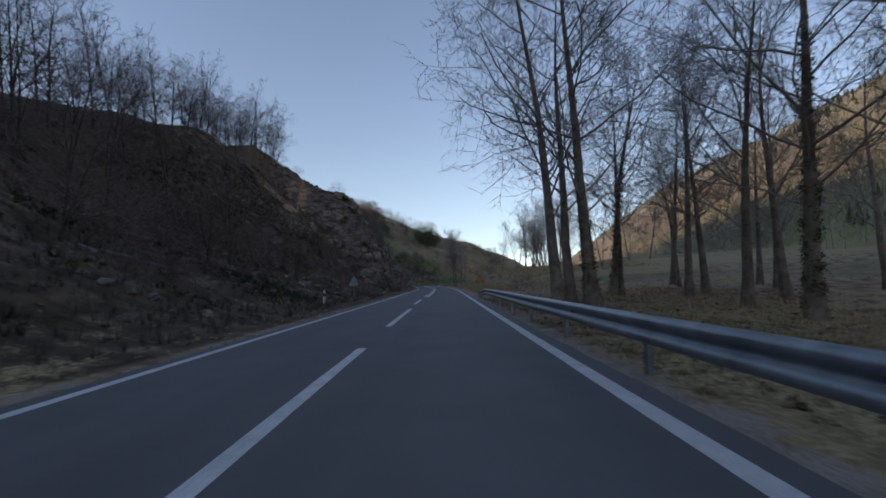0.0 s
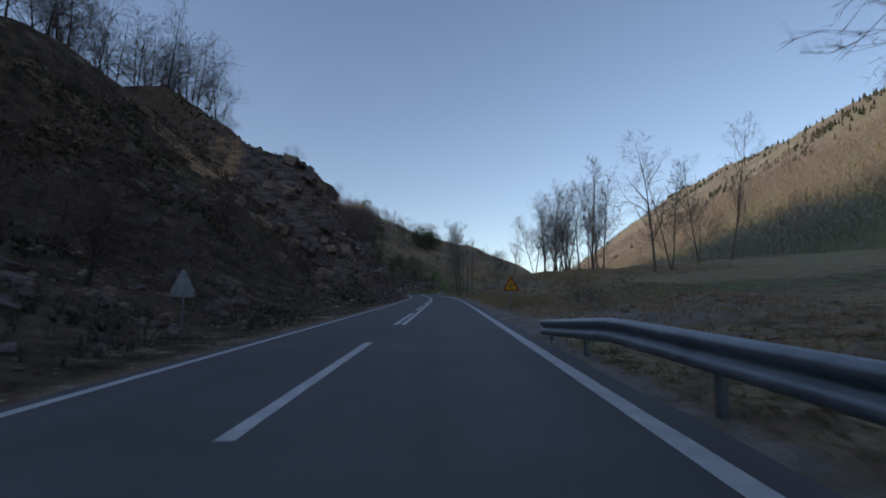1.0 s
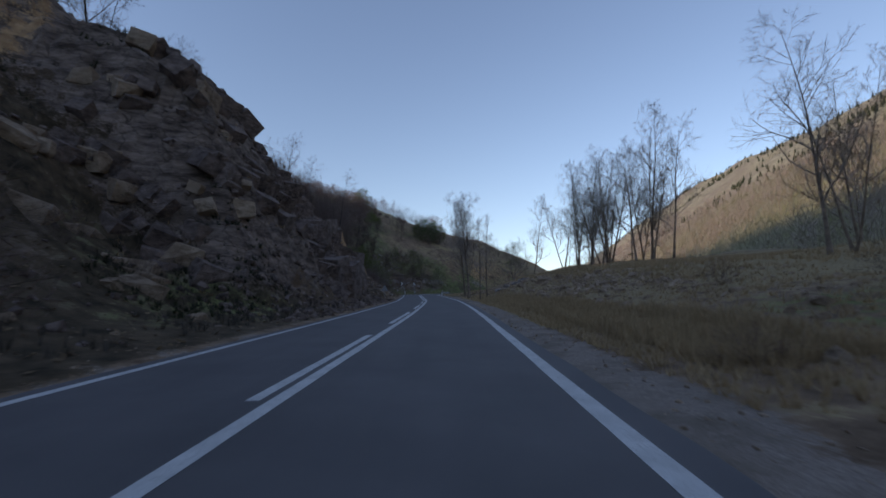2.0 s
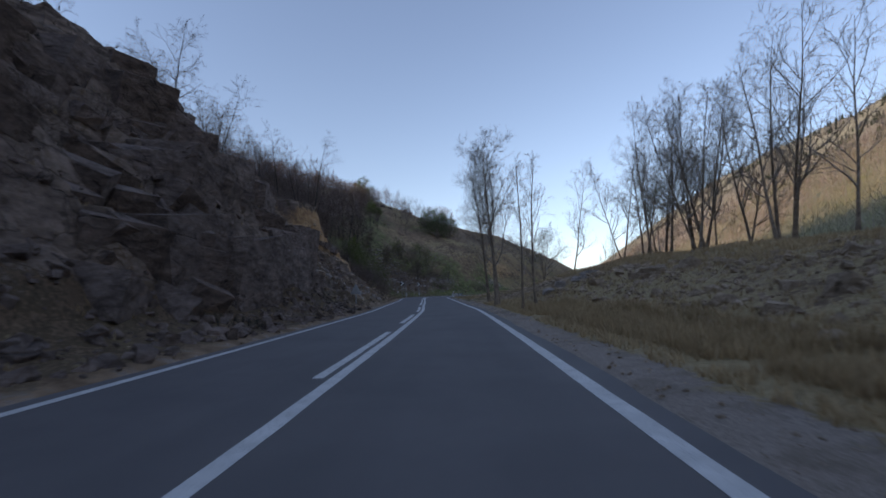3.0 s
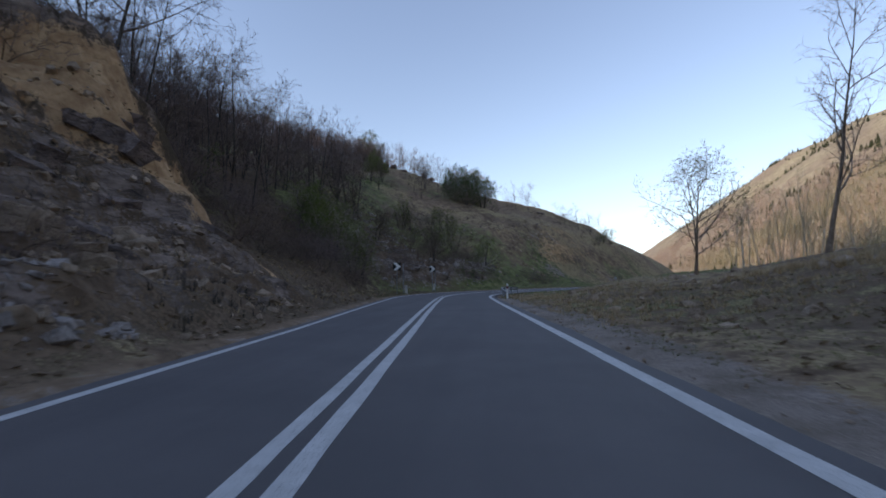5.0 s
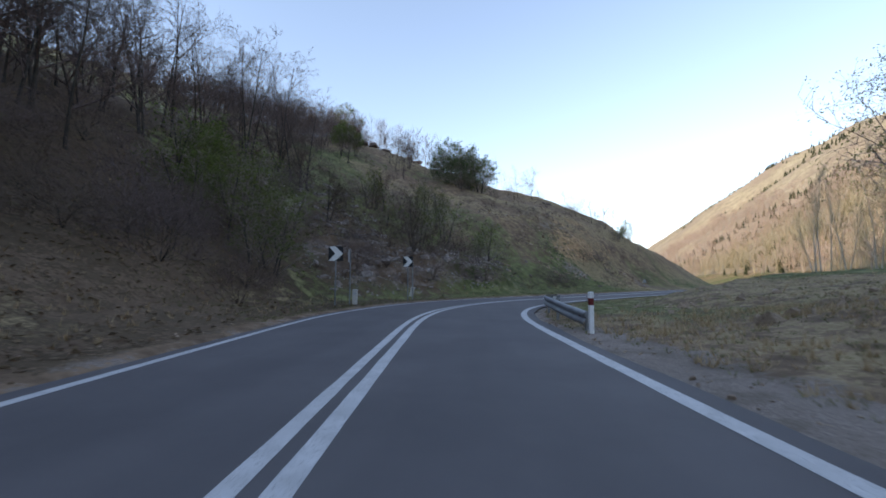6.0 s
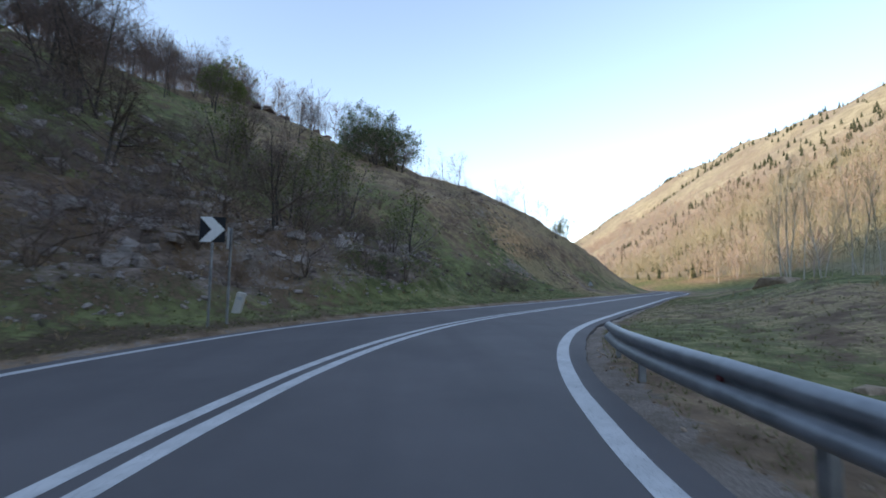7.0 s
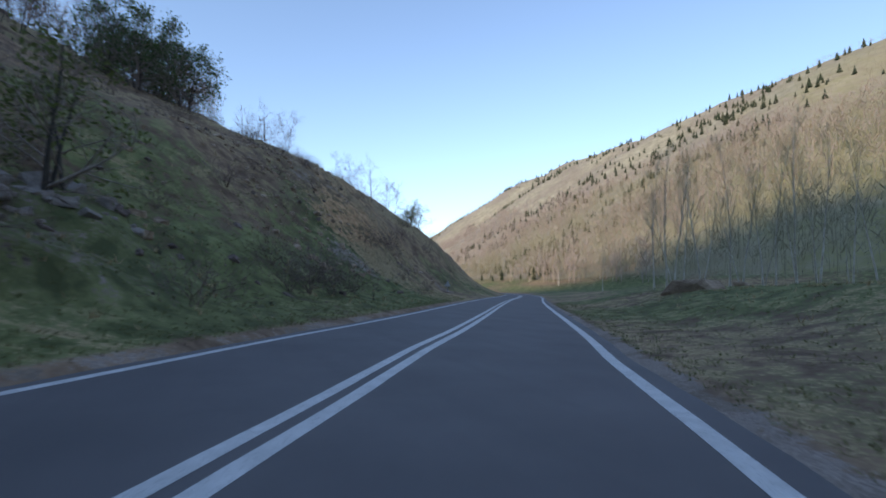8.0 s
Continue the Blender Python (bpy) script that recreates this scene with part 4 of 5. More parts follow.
slim = [Kind("slim_tree", tree_meshes("slim_tree", 26 + k, 8.2, 0.075, (18, 6, 5), BARK, TWIG, first=0.22, spread=0.7, lift=0.09, reach=0.27, thin=0.006, girth=0.008, wander=0.1, lean=0.03), "tree", "slim trees at the foot of the bank") for k in range(2)]
slim[0].at(4.2, 89.8, 30, 1.0, "slim straight bare tree at the foot of the bank")
slim[1].at(5.0, 90.2, 160, 1.06, "slim straight bare tree at the foot of the bank")
# trees of the field and the bank
for k, (x, y, scale) in enumerate([(23.3, 70, 1.0), (25.5, 71, 0.8), (35.5, 76, 1.1), (33.5, 79, 0.9), (26.8, 95.3, 0.95), (21.1, 121.2, 0.85), (27.8, 117.8, 1.0), (21.8, 115.8, 1.0), (29.9, 106.8, 1.15),
                                   (27, 101, 1.1), (24, 98.6, 0.9), (25.5, 111, 1.0), (22.8, 119.5, 0.85), (23.8, 108, 0.9), (18.0, 134.2, 0.95), (28, 127, 0.9), (23.2, 113.4, 1.0), (22.6, 106.5, 0.95), (26.2, 114.5, 1.05), (30.5, 112, 1.1),
                                   (34, 124, 0.9), (24.4, 117.2, 0.9)]):
    field[k % 4].at(x, y, 61 * k, scale * (1.0 if k < 4 else 1.12), "bare multi-branched tree standing on the grassy bank" if k > 3 else "bare tree standing in the open meadow")
for x, y, scale in [(-18.4, 149.2, 0.7), (-19.8, 151.8, 0.85)]:
    green.at(x, y, 33 * x, scale, "bushy tree in fresh green leaf above the bend")
spring.at(15.6, 145.4, 20, 1.2, "tree with sparse young green leaves in the meadow")

# trees along the top of the cut and over the hill
rng = np.random.default_rng(11)


def scatter(count, s_range, d_range, gap, taken, rng=rng):
    """Random places left of the road, by station and distance, a gap apart."""
    out = []
    for _ in range(count * 30):
        if len(out) == count:
            break
        s, d = rng.uniform(*s_range), rng.uniform(*d_range)
        w = float(np.interp(s, ALONG, WIDTH))
        x, y = at_station(np.array([s]), np.array([w + d]))[0]
        if all((x - a) ** 2 + (y - b) ** 2 > gap * gap for a, b in taken):
            taken.append((x, y))
            out.append((x, y))
    return out


taken = []
k = 0
for count, sr, dr, gap, kinds, scales, label in [
    (22, (20, 54), (23, 34), 2.0, ridge, (0.8, 1.2), "bare tree on the hilltop above the rock cut"),
    (30, (54, 83), (24.5, 33), 1.5, ridge, (0.9, 1.3), "bare tree on the hilltop above the rock cut"),
    (16, (0, 40), (14, 26), 2.6, ridge, (0.8, 1.2), "dark bare tree on the rocky slope"),
    (12, (14, 54), (8, 22), 2.6, slope, (0.5, 0.9), "dark bare thicket tree on the rocky slope"),
    (12, (84, 108), (18, 30), 3.2, ridge, (0.35, 0.65), "small bare tree at the cliff edge"),
    (16, (108, 128), (16.5, 28), 2.2, ridge, (0.6, 0.9), "bare tree above the earth scar"),
    (34, (132, 156), (20, 42), 2.0, ridge, (0.95, 1.35), "bare tree in the hillside wood"),
    (30, (140, 156), (17, 32), 1.5, ridge, (1.2, 1.7), "bare tree in the hillside wood"),
    (14, (128, 240), (30, 42), 3.0, ridge, (0.6, 0.95), "bare tree on the skyline"),
    (14, (134, 149), (4.5, 16), 2.2, thicket, (0.55, 1.0), "dense dark leafless thicket beside the road cut"),
    (15, (145, 168), (7, 22), 3.0, thicket, (0.5, 0.95), "wide rounded leafless bush on the grassy slope"),
]:
    for x, y in scatter(count, sr, dr, gap, taken):
        kinds[k % len(kinds)].at(x, y, 53 * k, rng.uniform(*scales), label)
        k += 1
for x, y, scale in [(-2.6, 207, 1.3), (-4.8, 209, 1.35), (-8.7, 206, 1.15), (-6.2, 204, 1.05), (-35.5, 227.5, 1.35), (-33, 229.5, 1.05), (-11, 214, 0.7)]:
    leafy[k % 2].at(x, y, 31 * k, scale, "dark green leafy tree on the grassy hill")
    k += 1
for x, y, scale, j in [(-8.1, 161.5, 0.95, 0), (-15.4, 161.8, 1.05, 1), (-13.2, 172.5, 0.8, 2), (-19.6, 166, 1.0, 0)]:
    slope[j].at(x, y, 77 * j + 20, scale, "wide dark leafless bushy tree on the grassy slope")
for x, y, scale in [(-25.6, 197, 0.95), (-23.6, 198.6, 0.8)]:
    green.at(x, y, 40 * x, scale, "bushy tree in fresh green leaf on the skyline")
for x, y, scale in [(-19.5, 207, 0.85), (-30.5, 203, 0.9), (-33, 193.5, 0.9), (-17.4, 208.5, 0.6), (-28.6, 204, 0.75)]:
    ridge[k % 5].at(x, y, 29 * k, scale, "rounded bare tree on the skyline of the hill")
    k += 1
ridge[3].at(9.6, 229.5, 10, 0.9, "lone bare tree on the skyline of the hill")
for x, y, scale in [(21.4, 222.8, 0.78), (18.2, 224, 0.6), (16.4, 226, 0.5), (-24.3, 228.5, 0.95), (-22.0, 230, 0.85), (-26.0, 227, 0.85), (-19.6, 229, 0.75), (-16.5, 225, 0.8), (-13.8, 218, 0.85), (-29, 226, 0.6), (5.6, 229, 0.4), (25, 226, 0.7), (28, 231, 0.7)]:
    ridge[k % 5].at(x, y, 29 * k, scale, "small bare tree on the hill")
    k += 1
for x, y, scale in [(-27.3, 30.9, 1.45), (-26.3, 36.8, 1.3), (-26.5, 27.6, 1.3), (-30.2, 38.3, 1.35), (-24.5, 33.6, 0.95), (-30, 33, 1.3)]:
    ridge[k % 5].at(x, y, 29 * k, scale, "large dark bare tree on the rocky slope")
    k += 1
for x, y, scale in [(-17.2, 97.3, 0.8), (-17.6, 99.0, 0.55), (-16.2, 90.5, 0.75), (-17.5, 92.5, 0.6)]:
    ridge[k % 5].at(x, y, 29 * k, scale, "slender bare tree on the edge of the cliff")
    k += 1
for x, y, scale in [(-18.9, 125.2, 1.35), (-21.6, 126.2, 1.2), (-23.2, 123.4, 1.15), (-20.4, 128.6, 1.25), (-24.8, 121, 1.0), (-26, 125.5, 1.2)]:
    ridge[k % 5].at(x, y, 29 * k, scale, "broad bare tree at the edge of the earth scar")
    k += 1
for x, y in scatter(26, (129, 141), (7, 22), 1.5, taken):
    shrub[k % 3].at(x, y, 37 * k, rng.uniform(1.2, 2.1), "dense dark leafless brush in the gully")
    k += 1
for x, y, scale in [(-22.7, 144.8, 1.25), (-25.2, 141.2, 1.2), (-26.5, 146.5, 1.35), (-28, 142.4, 1.3), (-30.5, 146, 1.4), (-23.8, 137.5, 1.0), (-29.5, 138.5, 1.3), (-33, 150, 1.4), (-32.5, 141, 1.4), (-27.6, 150.2, 1.2), (-35.5, 146, 1.4), (-34, 137, 1.3)]:
    ridge[k % 5].at(x, y, 29 * k, scale, "tall dark bare tree in the hillside wood")
    k += 1
for x, y in scatter(84, (0, 122), (1.6, 18), 1.7, taken):
    shrub[k % 3].at(x, y, 37 * k, rng.uniform(0.4, 1.35), "low grey leafless shrub among stones")
    k += 1
for x, y in scatter(34, (124, 230), (2.0, 24), 2.4, taken):
    shrub[k % 3].at(x, y, 37 * k, rng.uniform(0.5, 1.1), "leafless brown shrub on the grassy slope")
    k += 1
for x, y in scatter(34, (10, 57), (6, 22), 1.8, taken):
    shrub[k % 3].at(x, y, 37 * k, rng.uniform(1.2, 2.2), "dense dark leafless brush on the shaded slope")
    k += 1
for x, y in scatter(46, (168, 242), (9, 46), 2.6, taken):
    shrub[k % 3].at(x, y, 37 * k, rng.uniform(0.6, 1.5), "leafless brown shrub on the hill")
    k += 1
for x, y in scatter(26, (140, 161), (3.0, 16), 1.6, taken) + scatter(8, (112, 136), (12, 22), 1.5, taken):
    shrub[k % 3].at(x, y, 37 * k, rng.uniform(1.1, 2.0), "dense leafless brown bush in the roadside thicket")
    k += 1
for x, y, scale in [(-15.6, 147.4, 1.5), (-17.2, 150.4, 1.6), (-14.6, 151, 1.3), (-18.6, 153, 1.5), (-20.6, 149.6, 1.7), (-13.6, 146, 1.1), (-17.6, 146.6, 1.4), (26.5, 219.5, 1.2), (29.5, 224, 1.4), (24.5, 215.5, 1.0)]:
    greening[k % 2].at(x, y, 43 * k, scale, "wide bush in fresh green leaf on the slope")
    k += 1
for x, y in scatter(18, (138, 168), (5, 20), 2.4, taken):
    greening[k % 2].at(x, y, 43 * k, rng.uniform(0.9, 1.6), "shrub with fresh yellow-green buds on the slope")
    k += 1
for x, y, scale in [(4.8, 175.2, 1.2), (5.8, 176.4, 1.3), (7.0, 177.4, 1.2), (8.2, 179.0, 1.2), (6.4, 178.4, 1.2), (4.2, 176.8, 1.0), (14.2, 195.6, 1.2), (15.6, 197, 1.0), (12.8, 194, 1.0), (5.2, 50, 0.5), (8.0, 47, 0.9), (9.4, 49, 0.8), (6.8, 41, 0.5), (12, 62, 0.7), (15, 58, 0.8), (9.5, 72, 0.5)]:
    shrub[k % 3].at(x, y, 37 * k, scale, "leafless brown shrub beside the verge")
    k += 1
for j, (x, y) in enumerate([(41.5, 185.6), (42.6, 184.6), (41.8, 187.5), (44.5, 181.8), (45.2, 183.5), (44.9, 180.5), (46.4, 180.2), (46.1, 178.3), (48.5, 178), (46.7, 177.1), (47.4, 175.2), (50, 174.5), (43, 190), (39, 184.5)]):
    pale[j % 2].at(x, y, 71 * j, 0.85 + 0.3 * ((j * 7) % 5) / 5, "tall pale-barked bare tree behind the meadow")
rng2 = np.random.default_rng(5)
for j in range(8):
    along, across = rng2.uniform(120, 300), rng2.uniform(44, 66)
    x = across * math.cos(RIDGE_TURN) + along * math.sin(RIDGE_TURN)
    y = along * math.cos(RIDGE_TURN) - across * math.sin(RIDGE_TURN)
    if stations(np.array([x]), np.array([y]))[1][0] > 9:
        pale[j % 2].at(x, y, 71 * j, rng2.uniform(0.7, 1.1), "pale-barked bare tree at the foot of the mountain")


def ivy():
    """Ivy wound round the trunks behind the rail."""
    rng = np.random.default_rng(3)
    for x, y, top, k, scale in [(10.2, 26.7, 9.0, 3, 0.9), (6.2, 18.3, 4.0, 2, 1.1), (11.7, 14.1, 9.0, 11, 1.0)]:
        trunk = TALL[k % 3][0]
        co = np.zeros(len(trunk.vertices) * 3)
        trunk.vertices.foreach_get("co", co)
        axis = co.reshape(-1, 8, 3).mean(1) @ np.array(Matrix.Rotation(radians(47 * k), 3, "Z")).T * scale
        n = int(top * 60)
        h = rng.uniform(0.2, top, n)
        a = rng.uniform(0, 6.28, n)
        r = scale * 0.25 * (1 - h / 17) ** 1.2 + 0.04
        base = height(x, y)
        pts = np.stack([np.cos(a) * r + np.interp(h, axis[:, 2], axis[:, 0]), np.sin(a) * r + np.interp(h, axis[:, 2], axis[:, 1]), h], 1)
        me = leaf_mesh("ivy", rng, pts, 0.042, IVY, 8)
        ob = tagged(new("ivy", me), "dark green ivy climbing a bare trunk", "ivy", "ivy on the trunks")
        ob.matrix_basis = pose(x, y, base)


ivy()

# ---- the woods of the mountain and the far hill ----


def simple_wood(name, places, tall, rng, material, label, twigs=22, wide=0.008):
    """Many small bare trees, each a thin stem with twigs that fill a rounded crown."""
    verts = []
    n = len(places)
    heights = tall * rng.uniform(0.45, 1.3, n)
    round_ = rng.uniform(0.28, 0.5, n)
    for j in range(twigs + 1):
        if j == 0:
            foot = places - [0, 0, 0.3]
            tip = places + np.stack([rng.normal(0, 0.04, n) * heights, rng.normal(0, 0.04, n) * heights, 0.95 * heights], 1)
            w = 0.009 * heights
        else:
            a, c = rng.uniform(0, 6.28, n), rng.uniform(-0.75, 1.0, n)
            r = np.sqrt(1 - c * c) * round_ * rng.uniform(0.6, 1.05, n)
            tip = places + np.stack([np.cos(a) * r * heights, np.sin(a) * r * heights, (0.66 + 0.34 * c) * heights], 1)
            lo = np.clip(0.6 + 0.33 * c - rng.uniform(0.03, 0.2, n), 0.15, 0.9)
            b = a + rng.normal(0, 0.5, n)
            foot = places + np.stack([np.cos(b) * r * 0.4 * heights, np.sin(b) * r * 0.4 * heights, lo * heights], 1)
            w = wide * heights
        b = rng.uniform(0, 6.28, n)
        side = np.stack([np.cos(b) * w, np.sin(b) * w, 0 * w], 1)
        verts.append(np.stack([foot - side, foot + side, tip], 1))
    v = np.concatenate(verts, 0).reshape(-1, 3)
    me = fill(bpy.data.meshes.new(name), v, np.arange(len(v)).reshape(-1, 3), material, False)
    return tagged(new(name, me), label, "forest", kind="stuff")


def mountain_places(rng, n, along_range, across_range):
    along, across = rng.uniform(*along_range, n), rng.uniform(*across_range, n)
    x = across * math.cos(RIDGE_TURN) + along * math.sin(RIDGE_TURN)
    y = along * math.cos(RIDGE_TURN) - across * math.sin(RIDGE_TURN)
    keep = stations(x, y)[1] > 12
    return np.stack([x, y, sheet_height(x, y)], 1)[keep]


def woods():
    rng = np.random.default_rng(21)
    near = mountain_places(rng, 5000, (-20, 420), (58, 150))
    far = mountain_places(rng, 6500, (-20, 900), (130, 262))
    low = mountain_places(rng, 5000, (120, 640), (56, 165))
    low = low[value_noise(low[:, 0], low[:, 1], 60, 28, 3) > -0.15]
    simple_wood("bare_forest", near, 9, rng, WOOD_TWIG, "brown leafless forest covering the lower mountain", 16)
    simple_wood("bare_forest", low, 9.5, rng, PURPLE_TWIG, "purple-brown leafless forest over the foot of the mountain", 22)
    simple_wood("bare_forest", far, 4.5, rng, WOOD_TWIG, "leafless forest on the sunlit upper mountain", 14)
    n = 900
    s = rng.uniform(98, 168, n)
    d = rng.uniform(np.where(s < 150, 21, 34), 72)
    p = at_station(s, d + 6.2)
    z = land(p[:, 0], p[:, 1])[0]
    s2, d2 = rng.uniform(136, 190, 420), rng.uniform(46, 68, 420)
    s3, d3 = rng.uniform(176, 222, 130), rng.uniform(38, 62, 130)
    s4, d4 = rng.uniform(140, 216, 620), rng.uniform(72, 122, 620)
    p = np.vstack([p, at_station(s2, d2 + 6.2), at_station(s3, d3 + 6.2)])
    p = p[value_noise(p[:, 0], p[:, 1], 11, 27, 2) > -0.12]
    p = np.vstack([p, at_station(s4, d4 + 6.2)])
    z = sheet_height(p[:, 0], p[:, 1])
    simple_wood("hilltop_wood", np.stack([p[:, 0], p[:, 1], z], 1), 6.5, rng, RED_TWIG, "leafless brown wood along the top of the hill", 48, 0.0052)


woods()


def firs():
    rng = np.random.default_rng(23)
    def spurs(p, level):
        # firs keep to bands that slant down the mountain
        across = p[:, 0] * math.cos(RIDGE_TURN) - p[:, 1] * math.sin(RIDGE_TURN)
        along = p[:, 0] * math.sin(RIDGE_TURN) + p[:, 1] * math.cos(RIDGE_TURN)
        return p[value_noise(along + 0.9 * across, 0.3 * across, 42, 29, 3) > level]

    a = spurs(mountain_places(rng, 900, (60, 520), (70, 160)), 0.3)
    b = spurs(mountain_places(rng, 1500, (150, 800), (150, 256)), 0.27)
    c = mountain_places(rng, 40, (300, 352), (58, 84))
    d = mountain_places(rng, 170, (330, 900), (236, 276))
    verts, tris, count = [], [], 0
    for p in np.vstack([a, b, c, d]):
        h = rng.uniform(2.2, 5.5)
        for tier in range(6):
            lo, hi = h * (0.08 + 0.15 * tier), h * (0.36 + 0.13 * tier)
            r = h * 0.24 * (1 - tier / 6.5)
            k = 9
            t = np.arange(k) * 2 * math.pi / k + rng.uniform(0, 1)
            rr = r * np.where(np.arange(k) % 2, 0.6, 1.1) * rng.uniform(0.8, 1.2, k)
            ring = np.stack([p[0] + np.cos(t) * rr, p[1] + np.sin(t) * rr, p[2] + lo + 0 * t], 1)
            verts.append(np.vstack([ring, [[p[0], p[1], p[2] + hi]]]))
            i = np.arange(k)
            tris.append(np.stack([count + i, count + (i + 1) % k, 0 * i + count + k], 1))
            count += k + 1
    me = fill(bpy.data.meshes.new("fir_trees"), np.vstack(verts), np.vstack(tris), FIR, False)
    tagged(new("fir_trees", me), "dark green firs dotted over the mountainside", "forest", kind="stuff")


firs()

# ---- stones ----


def stone_shape(seed, flat=(1, 1, 1), square=0.45, chips=5):
    """A broken angular stone of about unit size: vertices and triangles."""
    rng = np.random.default_rng(seed)
    bm = bmesh.new()
    corners = np.array([(a, b, c) for a in (-1, 1) for b in (-1, 1) for c in (-1, 1)], float)
    pts = corners * rng.uniform(square, 1.0, (8, 3)) + rng.normal(0, 0.08, (8, 3))
    more = corners[rng.integers(0, 8, chips)] * rng.uniform(0.3, 1.05, (chips, 3))
    pts = np.vstack([pts, more]) * 0.5 * np.array(flat)
    for q in pts:
        bm.verts.new(q)
    bmesh.ops.convex_hull(bm, input=bm.verts)
    for v in [v for v in bm.verts if not v.link_faces]:
        bm.verts.remove(v)
    bmesh.ops.triangulate(bm, faces=bm.faces)
    bm.verts.index_update()
    v = np.array([q.co[:] for q in bm.verts])
    f = np.array([[q.index for q in face.verts] for face in bm.faces])
    bm.free()
    return v, f


STONES = [stone_shape(100 + k, (1, 0.8, 0.45 + 0.1 * (k % 4))) for k in range(14)]


def turned(rng, n, tilt):
    """Random turns, mostly about the upright axis."""
    a, b, c = rng.uniform(0, 6.28, n), rng.normal(0, tilt, n), rng.normal(0, tilt, n)
    return [(Euler((b[k], c[k], a[k])).to_matrix()) for k in range(n)]


def rubble(name, places, sizes, rng, material, label, tilt=0.5):
    verts, tris, count = [], [], 0
    turns = turned(rng, len(places), tilt)
    for k, p in enumerate(places):
        v, f = STONES[k % len(STONES)]
        w = v @ np.array(turns[k]).T * sizes[k] + p
        verts.append(w)
        tris.append(f + count)
        count += len(v)
    me = fill(bpy.data.meshes.new(name), np.vstack(verts), np.vstack(tris), material, False)
    return tagged(new(name, me), label, "stones", kind="stuff")


def left_places(rng, n, s_range, d_range, power=1.0):
    s = rng.uniform(*s_range, n)
    d = d_range[0] + (d_range[1] - d_range[0]) * rng.uniform(0, 1, n) ** power
    p = at_station(s, np.interp(s, ALONG, WIDTH) + d)
    z = land(p[:, 0], p[:, 1])[0]
    return np.stack([p[:, 0], p[:, 1], z], 1)


def right_places(rng, n, s_range, d_range, power=1.0):
    s = rng.uniform(*s_range, n)
    d = d_range[0] + (d_range[1] - d_range[0]) * rng.uniform(0, 1, n) ** power
    p = at_station(s, -d)
    z = land(p[:, 0], p[:, 1])[0]
    return np.stack([p[:, 0], p[:, 1], z], 1)


def patchy(places, scale, seed, level):
    return places[value_noise(places[:, 0], places[:, 1], scale, seed, 3) > level]


def stones():
    rng = np.random.default_rng(31)
    a = np.vstack([left_places(rng, 1200, (-5, 62), (1.6, 16), 0.8), left_places(rng, 1300, (62, 96), (1.0, 9)), left_places(rng, 900, (60, 98), (0.7, 4.5)), left_places(rng, 200, (150, 200), (3, 20))])
    sizes = 0.08 + 0.45 * rng.uniform(0, 1, len(a)) ** 3
    rubble("scree", a, sizes, rng, ROCK, "loose grey broken stones over the slope")
    a = left_places(rng, 1100, (147, 162), (2.8, 8.5))
    rubble("scree", a, 0.05 + 0.2 * rng.uniform(0, 1, len(a)) ** 2.5, rng, PALE_ROCK, "pale broken stones below the grassy hill")
    a = np.vstack([left_places(rng, 150, (157, 168), (6.2, 9.0)), left_places(rng, 60, (150, 156), (10, 15)), left_places(rng, 120, (147, 157), (4.2, 8)), left_places(rng, 90, (151, 158), (14, 20))])
    rubble("ledge_stones", a, 0.2 + 0.75 * rng.uniform(0, 1, len(a)) ** 2.2, rng, PALE_ROCK, "pale grey ledge stones in the grassy slope", 0.3)
    a = patchy(left_places(rng, 1100, (164, 206), (5, 18)), 5, 19, 0.05)
    rubble("scree", a, 0.1 + 0.55 * rng.uniform(0, 1, len(a)) ** 2.6, rng, BANK_ROCK, "brown broken stones on the dry hillside", 0.3)
    a = patchy(left_places(rng, 2400, (2, 64), (2.0, 18)), 6, 12, 0.3)
    rubble("scree", a, 0.06 + 0.4 * rng.uniform(0, 1, len(a)) ** 2.6, rng, BANK_ROCK, "pale broken stones on the dark slope", 0.3)
    a = patchy(left_places(rng, 1500, (100, 121), (1.6, 6.5)), 4, 17, 0.0)
    rubble("scree", a, 0.08 + 0.4 * rng.uniform(0, 1, len(a)) ** 2.4, rng, PALE_ROCK, "pale grey scree at the foot of the slope", 0.4)
    a = left_places(rng, 2200, (96, 124), (1.0, 12), 0.8)
    rubble("scree", a, 0.08 + 0.42 * rng.uniform(0, 1, len(a)) ** 3, rng, BANK_ROCK, "pale grey scree below the earth scar")
    b = np.vstack([right_places(rng, 620, (63, 110), (4.6, 11)), right_places(rng, 260, (26, 60), (3, 14)), right_places(rng, 260, (108, 150), (3, 14))])
    small = np.vstack([right_places(rng, 2600, (62, 112), (4.0, 10)), right_places(rng, 900, (62, 112), (9, 14))])
    rubble("rubble_bank", small, 0.05 + 0.3 * rng.uniform(0, 1, len(small)) ** 2.5, rng, BANK_ROCK, "small broken stones strewn over the bank", 0.9)
    rubble("rubble_bank", b, 0.08 + 0.6 * rng.uniform(0, 1, len(b)) ** 3, rng, BANK_ROCK, "grey broken rock strewn over the bank")
    c = np.vstack([right_places(rng, 1700, (30, 150), (0.55, 2.0)), left_places(rng, 900, (0, 170), (0.5, 1.8))])
    rubble("verge_gravel", c, 0.02 + 0.07 * rng.uniform(0, 1, len(c)) ** 2, rng, BANK_ROCK, "coarse gravel along the asphalt edge")
    # single stones that catch the eye
    shared = []
    for k, (v, f) in enumerate(STONES):
        me = fill(bpy.data.meshes.new("boulder"), v, f, BANK_ROCK, False)
        bev = bmesh.new()
        bev.from_mesh(me)
